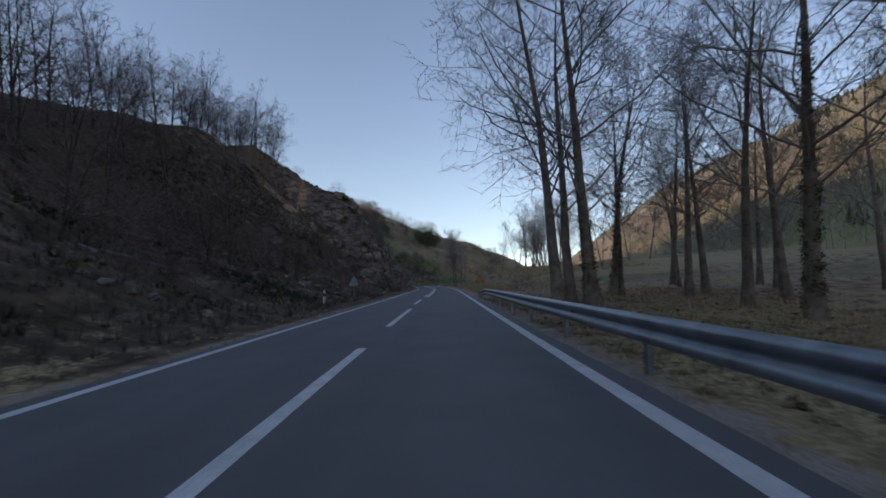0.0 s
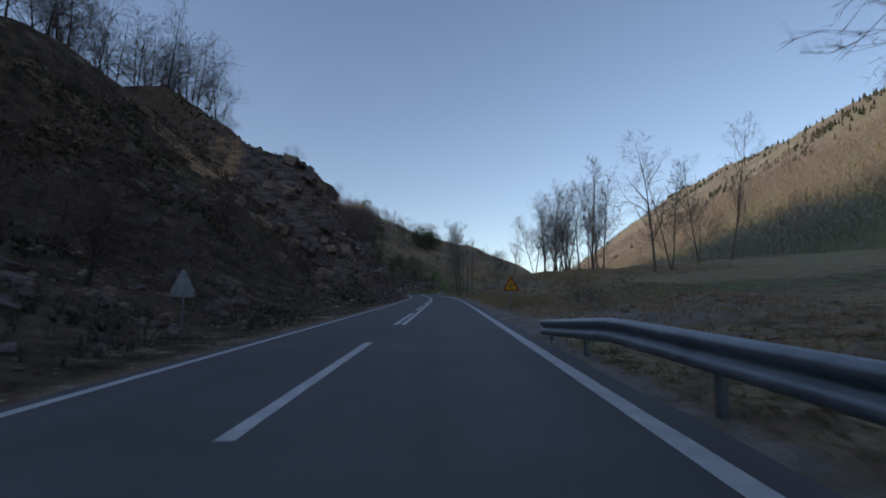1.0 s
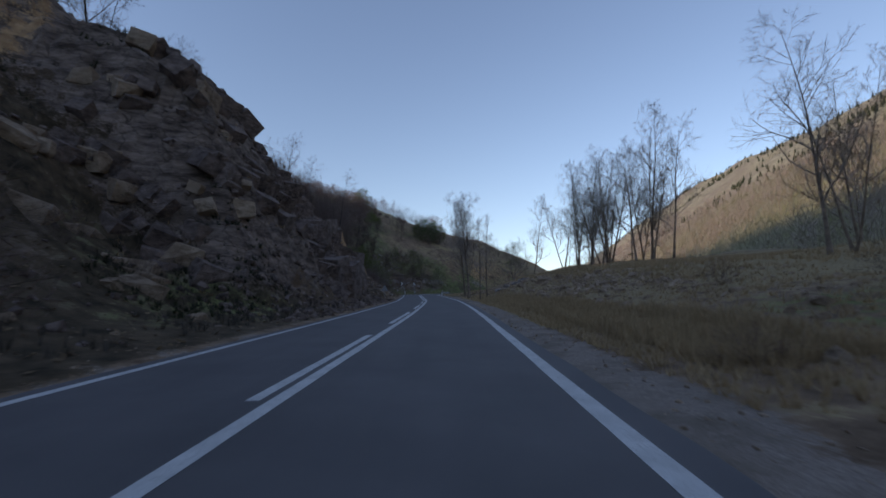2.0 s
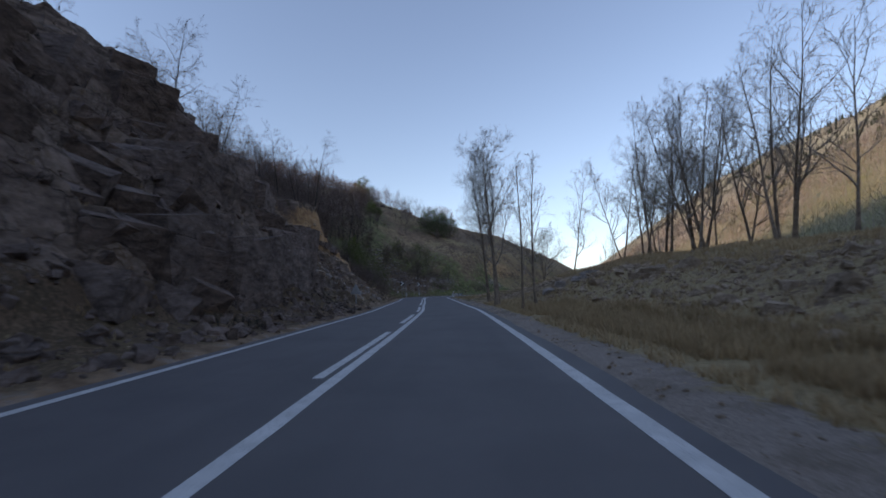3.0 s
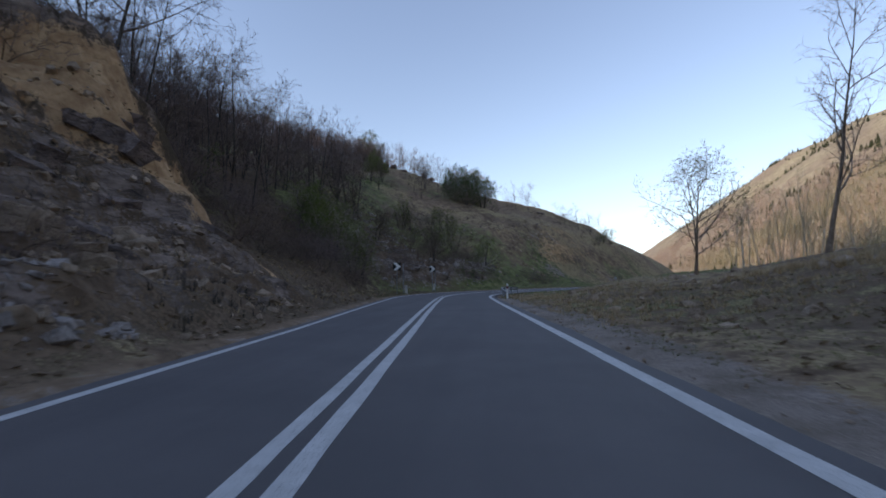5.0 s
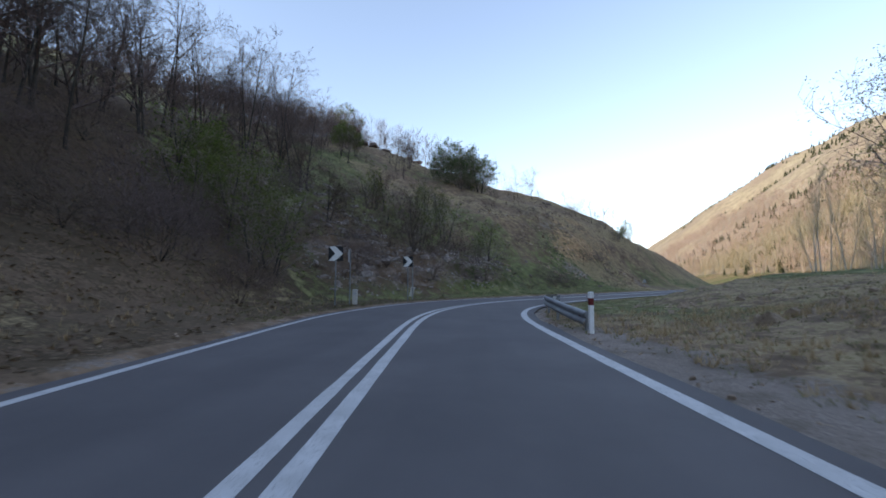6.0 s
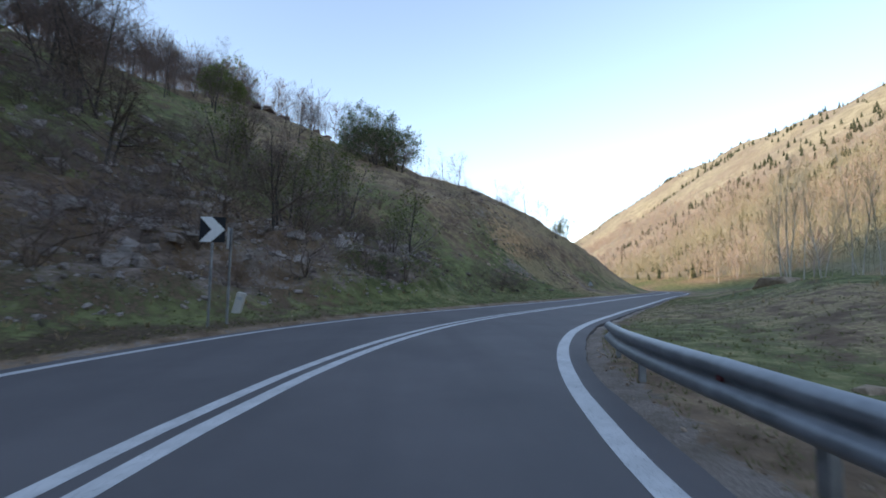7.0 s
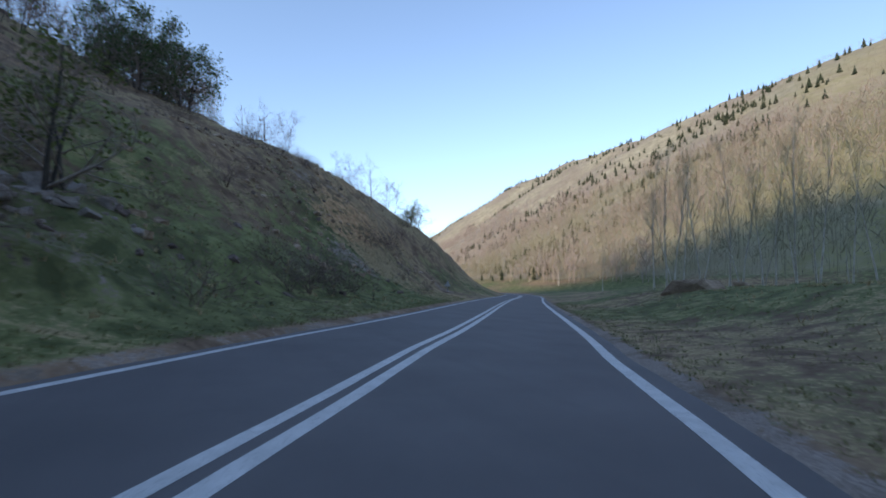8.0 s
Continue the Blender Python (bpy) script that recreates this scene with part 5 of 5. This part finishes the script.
        bmesh.ops.bevel(bev, geom=list(bev.edges), offset=0.015, segments=1, affect="EDGES", clamp_overlap=True)
        bev.to_mesh(me)
        bev.free()
        shared.append(me)
    spots = [(p, s) for p, s in zip(right_places(rng, 22, (76, 106), (6, 13)), rng.uniform(0.35, 0.8, 22))]
    spots += [(p, s) for p, s in zip(left_places(rng, 16, (2, 60), (2.5, 9)), rng.uniform(0.3, 0.6, 16))]
    spots += [(p, s) for p, s in zip(left_places(rng, 18, (98, 122), (1.8, 8)), rng.uniform(0.5, 1.2, 18))]
    spots += [((x, y, height(x, y)), s) for x, y, s in [(10.5, 87.6, 1.5), (11.4, 86.2, 1.0), (8.6, 91.1, 0.9), (7.3, 94.1, 0.8), (10.0, 89.3, 0.7), (7.8, 75.4, 0.6), (9.0, 75.0, 0.8), (6.8, 72.7, 0.6)]]
    for k, (p, s) in enumerate(spots):
        ob = new("boulder", shared[(k * 5 + 1) % len(shared)] if k % 2 else shared[(k * 3) // 3 % len(shared)])
        ob.matrix_basis = sized(pose(p[0], p[1], p[2] + 0.05 * s, 12 * math.sin(k), 9 * math.cos(k * 2), 67 * k), s) @ Matrix.Diagonal((1, 1, 1.45, 1))
        tagged(ob, "angular grey boulder lying on the stony bank" if k < 22 else "angular stone lying at the foot of the slope", "rock", "loose boulders")
    for x, y, s in [(-26, 221.5, 2.6), (-23.6, 223, 1.8), (-28.4, 221, 2.0), (-19.8, 233, 2.2), (-17.6, 231.6, 1.6), (12.4, 226.5, 1.5)]:
        ob = new("knoll_rock", shared[int(abs(x)) % 14].copy())
        ob.data.materials[0] = ROCK
        ob.matrix_basis = pose(x, y, height(x, y) + 0.1 * s, 6, 8, 31 * x) @ Matrix.Diagonal((s * 1.5, s, s * 0.9, 1))
        tagged(ob, "dark weathered rock on top of the grassy knoll", "rock", "rocks on the knoll")
    for x, y, s, turn, flat in [(29.9, 176.2, 3.9, 100, 0.52), (36.2, 176.8, 1.8, 10, 0.5), (40.5, 172.5, 1.3, 70, 0.6), (7.2, 32.0, 0.75, 60, 0.7), (24.2, 66.6, 0.9, 0, 0.6), (-6.4, 158.4, 0.5, 30, 0.7), (6.8, 95.6, 1.1, 20, 0.7), (7.8, 96.5, 1.5, 75, 0.65), (8.8, 95.2, 1.3, 130, 0.7), (9.7, 96.4, 1.2, 200, 0.8)]:
        ob = new("pale_boulder", shared[int(x) % 14])
        ob.data = shared[int(x) % 14].copy()
        ob.data.materials.clear()
        ob.data.materials.append(PALE_ROCK if y < 170 else BANK_ROCK)
        ob.matrix_basis = pose(x, y, height(x, y) + 0.06 * s, 4, 3, turn) @ Matrix.Diagonal((s, s * 0.8, s * flat, 1))
        tagged(ob, "pale weathered boulder lying in the grass", "rock", "loose boulders")


stones()


def rock_face():
    """Slabs, ledges and jointed blocks of bedrock that stand out of the cut."""
    rng = np.random.default_rng(41)
    top = thing("rock_outcrop", "dark grey layered schist outcrop above the road", "rock")
    slabs = [fill(bpy.data.meshes.new("slab"), *stone_shape(300 + k, (1.35, 1.0, 0.8), 0.72, 2), ROCK, False) for k in range(10)]
    blocks = [fill(bpy.data.meshes.new("block"), *stone_shape(340 + k, (1.35, 0.9, 1.1), 0.66, 4), ROCK, False) for k in range(8)]

    def lay(name, me, s, d, size, sink, dip, turn):
        w = float(np.interp(s, ALONG, WIDTH))
        x, y = at_station(np.array([s]), np.array([w + d]))[0]
        ob = new(name, me)
        ob.parent = top
        ob.matrix_basis = sized(pose(x, y, height(x, y) - sink * size, *dip, turn), size)

    spots = [(s, d, rng.uniform(0.5, 1.7)) for s, d in zip(rng.uniform(61, 75, 90), rng.uniform(5, 12, 90))]
    spots += [(s, d, rng.uniform(0.5, 1.9)) for s, d in zip(rng.uniform(75, 98, 130), rng.uniform(3.2, 12.5, 130))]
    spots += [(s, d, rng.uniform(0.4, 1.3)) for s, d in zip(rng.uniform(2, 52, 90), rng.uniform(4, 16, 90))]
    spots += [(s, d, rng.uniform(0.4, 1.2)) for s, d in zip(rng.uniform(112, 127, 40), rng.uniform(6, 11, 40))]
    spots = [q for q in spots if not (83 < q[0] < 99 and q[1] < 8.5)]
    for k, (s, d, size) in enumerate(spots):
        # the layers dip towards the valley, along the road
        lay("slab", slabs[k % 10], s, d, size, 0.24, (24 + rng.normal(0, 9), 14 + rng.normal(0, 9)), 84 + rng.normal(0, 16))
    # pale broken edge where the cut begins
    pale = [fill(bpy.data.meshes.new("ledge"), *stone_shape(370 + k, (1.2, 1.0, 0.9), 0.6, 4), BANK_ROCK, False) for k in range(5)]
    for k in range(34):
        lay("ledge", pale[k % 5], rng.uniform(58, 68), rng.uniform(5, 14), rng.uniform(0.5, 1.7), 0.3, (rng.normal(14, 10), rng.normal(8, 10)), rng.uniform(60, 120))
    # broad slabs low on the face, split by joints
    for s, d, size, turn in [(79.5, 4.4, 2.9, 84), (82.6, 4.1, 3.2, 92), (85.6, 4.6, 3.4, 88), (88.4, 4.5, 3.3, 95), (91.0, 5.2, 2.9, 86), (84.2, 6.9, 3.3, 93), (87.6, 7.2, 3.1, 86), (91.4, 7.6, 2.7, 92), (81.2, 7.4, 2.8, 82), (94.2, 5.6, 3.4, 90), (97.2, 6.4, 3.6, 96), (95.6, 8.6, 3.0, 88)]:
        lay("block", blocks[int(s * 3) % 8], s, d, size, 0.3, (rng.normal(2, 3), rng.normal(-6, 3)), turn)
    # upright jointed blocks, in rows up the face
    k = 0
    for d, low, high, big in ((4.6, 77, 96, 1.8), (6.2, 77, 97, 2.1), (7.8, 76, 96, 2.2), (9.6, 76, 95, 2.1), (11.6, 77, 94, 1.9)):
        s = low
        while s < high:
            size = big * rng.uniform(0.65, 1.25)
            lay("block", blocks[k % 8], s, d + rng.normal(0, 0.35), size, 0.36, (rng.normal(12, 9), rng.normal(10, 8)), 90 + rng.normal(0, 20))
            s += size * rng.uniform(0.8, 1.5)
            k += 1


rock_face()

# ---- grass and undergrowth ----


def tufts(name, places, tall, rng, material, label, blades=6, wide=0.012, lie=(0.15, 0.7)):
    n = len(places)
    verts = []
    for j in range(blades):
        a = rng.uniform(0, 6.28, n)
        h = tall * rng.uniform(0.5, 1.2, n)
        out = h * rng.uniform(*lie, n)
        foot = places + np.stack([np.cos(a) * 0.04, np.sin(a) * 0.04, 0 * a - 0.02], 1)
        tip = places + np.stack([np.cos(a) * out, np.sin(a) * out, h], 1)
        side = np.stack([-np.sin(a), np.cos(a), 0 * a], 1) * (wide * rng.uniform(0.7, 1.6, n))[:, None]
        verts.append(np.stack([foot - side, foot + side, tip], 1))
    v = np.concatenate(verts, 0).reshape(-1, 3)
    me = fill(bpy.data.meshes.new(name), v, np.arange(len(v)).reshape(-1, 3), material, False)
    return tagged(new(name, me), label, "grass", kind="stuff")


def grasses():
    rng = np.random.default_rng(51)
    dry = patchy(np.vstack([right_places(rng, 6000, (48, 102), (1.5, 5.5), 1.2), right_places(rng, 1600, (118, 142), (1.3, 9)), right_places(rng, 5500, (48, 102), (5, 15), 1.0), right_places(rng, 6000, (0, 48), (2, 14)), left_places(rng, 1200, (60, 145), (1.6, 10))]), 3, 3, -0.38)
    tall_dry = patchy(np.vstack([right_places(rng, 9000, (50, 90), (2.3, 4.8), 1.0), right_places(rng, 9000, (66, 128), (9.5, 30), 1.2)]), 3, 3, -0.5)
    tufts("long_dry_grass", tall_dry, 0.32, rng, DRY_GRASS, "long dry tawny grass along the verge and on the bank", 5, 0.014, (0.25, 0.9))
    tufts("dry_grass", dry, 0.17, rng, DRY_GRASS, "dry straw-coloured grass on the verge and bank", 5, 0.013, (0.4, 1.5))
    green = patchy(np.vstack([right_places(rng, 9000, (136, 200), (0.8, 14), 1.4), right_places(rng, 9000, (-4, 34), (0.9, 7)), right_places(rng, 2500, (112, 136), (1.2, 9)),
                              left_places(rng, 15000, (138, 200), (0.8, 14), 1.4)]), 2.5, 4, -0.4)
    tufts("green_grass", green, 0.06, rng, GRASS, "short green grass on the verges", 5, 0.009, (1.0, 3.6))
    straw = patchy(np.vstack([left_places(rng, 5000, (142, 230), (1.5, 40)), right_places(rng, 3500, (30, 190), (5, 30))]), 4, 8, -0.2)
    tufts("pale_grass", straw, 0.2, rng, DRY_GRASS, "withered pale grass over the hillside", 5, 0.011, (0.4, 1.4))
    brush = patchy(np.vstack([left_places(rng, 11000, (-4, 122), (1.5, 26), 1.3), left_places(rng, 900, (142, 230), (2, 40))]), 5, 5, -0.05)
    heath = patchy(left_places(rng, 14000, (-4, 66), (3.0, 24), 1.0), 4, 9, 0.12)
    tufts("dark_heath", heath, 0.24, rng, HEATH, "dark evergreen heath clumps over the shaded slope", 8, 0.02, (0.3, 1.5))
    tufts("undergrowth", brush, 0.32, rng, DARK_BARK, "low leafless brown undergrowth over the slope", 8, 0.008)


grasses()


def fallen_leaves():
    """Dead leaves that lie on the ground under the trees."""
    rng = np.random.default_rng(61)
    for places, label in ((np.vstack([left_places(rng, 5200, (108, 144), (0.9, 15)), left_places(rng, 1800, (0, 60), (0.9, 8))]), "dry brown fallen leaves over the bare slope"),
                          (np.vstack([right_places(rng, 4200, (0, 31), (1.2, 16)), right_places(rng, 2600, (92, 128), (1.8, 12))]), "dry brown fallen leaves under the roadside trees")):
        n = len(places)
        a, size = rng.uniform(0, 6.28, n), rng.uniform(0.04, 0.11, n)
        u = np.stack([np.cos(a), np.sin(a), rng.normal(0, 0.3, n)], 1) * size[:, None]
        v = np.stack([-np.sin(a), np.cos(a), rng.normal(0, 0.3, n)], 1) * size[:, None] * 0.6
        mid = places + np.stack([0 * a, 0 * a, 0 * a + 0.035], 1)
        verts = np.stack([mid - u, mid + v, mid + u, mid - v], 1).reshape(-1, 3)
        me = fill(bpy.data.meshes.new("fallen_leaves"), verts, np.arange(4 * n).reshape(-1, 4), DEAD_LEAF, False)
        tagged(new("fallen_leaves", me), label, "leaves", kind="stuff")


fallen_leaves()

# ---- guard rails ----


def rail_beam(bm, points, tops):
    """A W-shaped steel beam along points; its upper edge at the heights tops."""
    profile = [(0.0, 0.0), (0.03, -0.012), (0.075, -0.045), (0.08, -0.085), (0.045, -0.115), (0.01, -0.14), (0.0, -0.155), (0.01, -0.17), (0.045, -0.195), (0.08, -0.225), (0.075, -0.265), (0.03, -0.298), (0.0, -0.31)]
    p = np.asarray(points, float)
    way = np.gradient(p, axis=0)
    way /= np.hypot(*way.T)[:, None]
    to_road = np.stack([-way[:, 1], way[:, 0]], 1)
    rows = []
    for thick in (0.0, -0.006):
        for o, h in profile:
            rows.append([bm.verts.new((*(p[k] + to_road[k] * (o + thick)), tops[k] + h * 1.2)) for k in range(len(p))])
    n = len(profile)
    for i in range(n - 1):
        for k in range(len(p) - 1):
            bm.faces.new((rows[i][k], rows[i][k + 1], rows[i + 1][k + 1], rows[i + 1][k]))
            bm.faces.new((rows[n + i][k], rows[n + i + 1][k], rows[n + i + 1][k + 1], rows[n + i][k + 1]))
    for i, j in ((0, n), (n - 1, 2 * n - 1)):
        for k in range(len(p) - 1):
            bm.faces.new((rows[i][k], rows[j][k], rows[j][k + 1], rows[i][k + 1]))
    for f in bm.faces:
        f.smooth = True


def guard_rail(label, s0, s1, offset, posts, ramp_start, ramp_end, reflector=(), top_z=0.72):
    top = thing("guard_rail", label, "guard rail", group="guard rails")
    s = np.arange(s0, s1 + 0.01, 0.5)
    out = np.interp(s, *offset)
    pts = at_station(s, -out)
    tops = np.interp(s, [s0, s0 + 4, s1 - 5, s1], [ramp_start, top_z, top_z, ramp_end])
    # the beam is laid in lengths of four metres that overlap at the posts
    for a in range(0, len(s) - 1, 8):
        bm = bmesh.new()
        cut = slice(a, min(a + 9, len(s)))
        rail_beam(bm, pts[cut] , tops[cut] + (0.004 if (a // 8) % 2 else 0))
        part("beam", bm, STEEL, top)
    for sp in posts:
        q = at_station(np.array([sp]), np.array([-np.interp(sp, *offset) - 0.09]))[0]
        z = float(np.interp(sp, s, tops))
        i = int(np.argmin(abs(ALONG - sp)))
        turn = math.atan2(-TANGENT[i, 0], TANGENT[i, 1])
        g = height(*q)
        bm = bmesh.new()
        for size, at in (((0.008, 0.1, z - g + 0.35), (0, 0, 0)), ((0.07, 0.008, z - g + 0.35), (0.035, 0.046, 0)), ((0.07, 0.008, z - g + 0.35), (0.035, -0.046, 0))):
            box(bm, size, at)
        bmesh.ops.transform(bm, matrix=Matrix.Translation((q[0], q[1], (z - 0.04 + g - 0.39) / 2)) @ Matrix.Rotation(turn, 4, "Z"), verts=bm.verts)
        part("post", bm, STEEL, top)
        bm = bmesh.new()
        box(bm, (0.09, 0.08, 0.16), (0, 0, 0), 0.005)
        m = at_station(np.array([sp]), np.array([-np.interp(sp, *offset) - 0.045]))[0]
        bmesh.ops.transform(bm, matrix=Matrix.Translation((m[0], m[1], z - 0.155)) @ Matrix.Rotation(turn, 4, "Z"), verts=bm.verts)
        part("spacer", bm, STEEL, top)
    for sp in reflector:
        q = at_station(np.array([sp]), np.array([-np.interp(sp, *offset) + 0.022]))[0]
        z = float(np.interp(sp, s, tops))
        i = int(np.argmin(abs(ALONG - sp)))
        bm = bmesh.new()
        box(bm, (0.03, 0.09, 0.07), (0, 0, 0), 0.01)
        bmesh.ops.transform(bm, matrix=Matrix.Translation((q[0], q[1], z - 0.155)) @ Matrix.Rotation(math.atan2(-TANGENT[i, 0], TANGENT[i, 1]), 4, "Z"), verts=bm.verts)
        part("reflector", bm, DARK_RED, top, "small dark red reflector")


guard_rail("galvanised steel guard rail along the tree-lined verge", -12, 33.4, ([-12, 25, 33.4], [0.68, 0.68, 0.6]), [-10, -6, -2, 2, 6, 10, 14, 18, 22, 26, 30, 32.6], 0.765, 0.4, (9, 21), 0.765)
guard_rail("short galvanised steel guard rail on the inside of the bend", 136.5, 149.5, ([136.5, 141, 147, 149.5], [0.95, 0.85, 0.8, 0.82]), [136.9, 140.2, 143.6, 147, 149.1], 0.5, 0.58, (137.0, 144.5), 0.68)

# ---- signs, marker posts and small roadside things ----


def triangle(r, corner=0.16):
    """Outline of an upright triangle with rounded corners, r from its middle to a corner."""
    out = []
    for k in range(3):
        a = math.pi / 2 + k * 2 * math.pi / 3
        c = (math.cos(a) * r * (1 - corner), math.sin(a) * r * (1 - corner))
        for j in (-1, -0.4, 0.4, 1):
            out.append((c[0] + math.cos(a + j) * r * corner * 0.55, c[1] + math.sin(a + j) * r * corner * 0.55))
    return out[::-1]


def sign_post(top, z, radius=0.03, y=0.04):
    bm = bmesh.new()
    rod(bm, (0, y, -0.3), (0, y, z), radius)
    part("post", bm, STEEL, top)


def bend_sign():
    x, y = 3.9, 45.2
    top = thing("warning_sign", "triangular amber road sign with red border and black bend arrow", "road sign", x, y, height(x, y), 0)
    mid = 1.38 - height(x, y)
    sign_post(top, mid + 0.2)
    for name, r, at, thick, mat, label in (("border", 0.52, 0.0, 0.012, RED, "red triangular border"), ("face", 0.385, -0.004, 0.004, AMBER, "amber face"), ("back_plate", 0.51, 0.0125, 0.006, GREY_BACK, "")):
        bm = bmesh.new()
        plate(bm, [(px, pz + mid) for px, pz in triangle(r)], thick, at)
        part(name, bm, mat, top, label)
    bm = bmesh.new()
    w = 0.028
    left = [(-0.05 - w, -0.13), (-0.05 - w, 0.03), (-0.025 - w, 0.085), (0.02, 0.085 + w), (0.05, 0.085 + w), (0.05, 0.085 + 2 * w), (0.13, 0.083), (0.05, 0.083 - 2 * w), (0.05, 0.085 - w), (0.02, 0.085 - w), (-0.05 + w, 0.05), (-0.05 + w, 0.02), (-0.05 + w, -0.13)]
    plate(bm, [(px, pz + mid) for px, pz in left][::-1], 0.003, -0.008)
    part("arrow", bm, BLACK, top, "black bend arrow")


def back_sign(x, y, mid, turn, r=0.5):
    """A triangular sign seen from behind."""
    g = height(x, y)
    top = thing("warning_sign", "back of a triangular grey metal road sign on a post", "road sign", x, y, g, turn, "signs seen from behind")
    bm = bmesh.new()
    plate(bm, [(px, pz + mid - g) for px, pz in triangle(r)], 0.01, 0.03)
    part("plate", bm, GREY_BACK, top)
    bm = bmesh.new()
    rod(bm, (0, -0.005, -0.3), (0, -0.005, mid - g + r * 0.9), 0.03)
    part("post", bm, STEEL, top)
    for dz in (-0.16, 0.16):
        bm = bmesh.new()
        box(bm, (0.14, 0.02, 0.03), (0, 0.025, mid - g + dz), 0.003)
        part("clamp", bm, STEEL, top)


def chevron_sign(x, y, turn, low, size):
    """A black board with one white chevron that points to the right."""
    g = height(x, y)
    top = thing("chevron_sign", "square black bend board with a white chevron on a thin post", "road sign", x, y, g, turn, "bend boards")
    z0 = low - g
    bm = bmesh.new()
    box(bm, (size, 0.012, size), (0, 0.0, z0 + size / 2), 0.003)
    part("board", bm, BLACK, top)
    bm = bmesh.new()
    h = size / 2 * 0.985
    c = z0 + size / 2
    outline = [(-h, c - h), (-h + 0.46 * size, c - h), (h, c), (-h + 0.46 * size, c + h), (-h, c + h), (-h + 0.46 * size, c)]
    plate(bm, outline, 0.003, -0.011)
    part("chevron", bm, WHITE, top, "white chevron")
    bm = bmesh.new()
    rod(bm, (0.0, 0.03, -0.3), (0.0, 0.03, z0 + size * 0.9), 0.03)
    part("post", bm, STEEL, top)
    bm = bmesh.new()
    box(bm, (size * 0.8, 0.018, 0.03), (0, 0.012, z0 + size * 0.25), 0.002)
    box(bm, (size * 0.8, 0.018, 0.03), (0, 0.012, z0 + size * 0.75), 0.002)
    part("bracket", bm, STEEL, top)


def turned_board(x, y, turn, low, size):
    """A bend board for the other direction, seen from behind and aside."""
    g = height(x, y)
    top = thing("bend_board", "pale grey back of a turned bend board on a thin post", "road sign", x, y, g, turn, "bend boards")
    bm = bmesh.new()
    box(bm, (size, 0.014, size), (0, 0.04, low - g + size / 2), 0.003)
    part("board", bm, GREY_BACK, top)
    bm = bmesh.new()
    rod(bm, (0, 0, -0.3), (0, 0, low - g + size), 0.032)
    part("post", bm, STEEL, top)


def concrete_marker(x, y, turn, tall, lean=0.0):
    g = height(x, y)
    top = thing("marker_stone", "short pale concrete marker post at the roadside", "marker post", x, y, g, turn, "concrete markers")
    bm = bmesh.new()
    box(bm, (0.24, 0.18, tall + 0.2), (0, 0, tall / 2 - 0.1), 0.02)
    bmesh.ops.rotate(bm, cent=(0, 0, 0), matrix=Matrix.Rotation(radians(lean), 3, "Y"), verts=bm.verts)
    part("block", bm, CONCRETE, top)
    bm = bmesh.new()
    box(bm, (0.14, 0.006, 0.1), (0, -0.092, tall * 0.72), 0.002)
    bmesh.ops.rotate(bm, cent=(0, 0, 0), matrix=Matrix.Rotation(radians(lean), 3, "Y"), verts=bm.verts)
    part("plaque", bm, GREY_BACK, top, "small grey plaque")


def delineator(x, y, turn, tall=1.0):
    g = height(x, y)
    top = thing("delineator_post", "white roadside delineator with a dark red reflector band", "marker post", x, y, g, turn, "delineators")
    bm = bmesh.new()
    box(bm, (0.12, 0.1, tall + 0.2), (0, 0, tall / 2 - 0.1), 0.02)
    part("post", bm, WHITE, top)
    bm = bmesh.new()
    box(bm, (0.126, 0.106, 0.2), (0, 0, tall - 0.24), 0.02)
    part("band", bm, DARK_RED, top, "dark red band")


def kilometre_block():
    """The white marker at the gravel verge, with blank faces."""
    x, y = 3.75, 65.0
    g = height(x, y)
    top = thing("kilometre_block", "low white painted marker block lying on the gravel verge", "marker post", x, y, g, -28)
    bm = bmesh.new()
    box(bm, (0.44, 0.26, 0.3), (0, 0, 0.14), 0.025)
    bmesh.ops.rotate(bm, cent=(0, 0, 0), matrix=Matrix.Rotation(radians(5), 3, "Y"), verts=bm.verts)
    part("block", bm, WHITE, top)
    bm = bmesh.new()
    box(bm, (0.03, 0.24, 0.28), (0.225, 0, 0.12), 0.004)
    part("end_face", bm, BLACK, top, "dark broken end")


bend_sign()
back_sign(-6.4, 33.3, 1.3, 170)
back_sign(-6.6, 97.1, 1.27, 172)
back_sign(24.1, 200.8, 1.45, 145, 0.42)
chevron_sign(-9.5, 145.4, 6, 2.15, 0.68)
turned_board(-9.1, 146.4, 95, 2.12, 0.62)
concrete_marker(-8.9, 146.6, 10, 0.75)
chevron_sign(-7.2, 152.2, -4, 2.12, 0.62)
turned_board(-7.0, 152.9, 98, 2.0, 0.55)
concrete_marker(-7.35, 154.6, 0, 0.6, 14)
delineator(-0.23, 136.2, 0)
delineator(-6.4, 24.8, 0, 0.7)
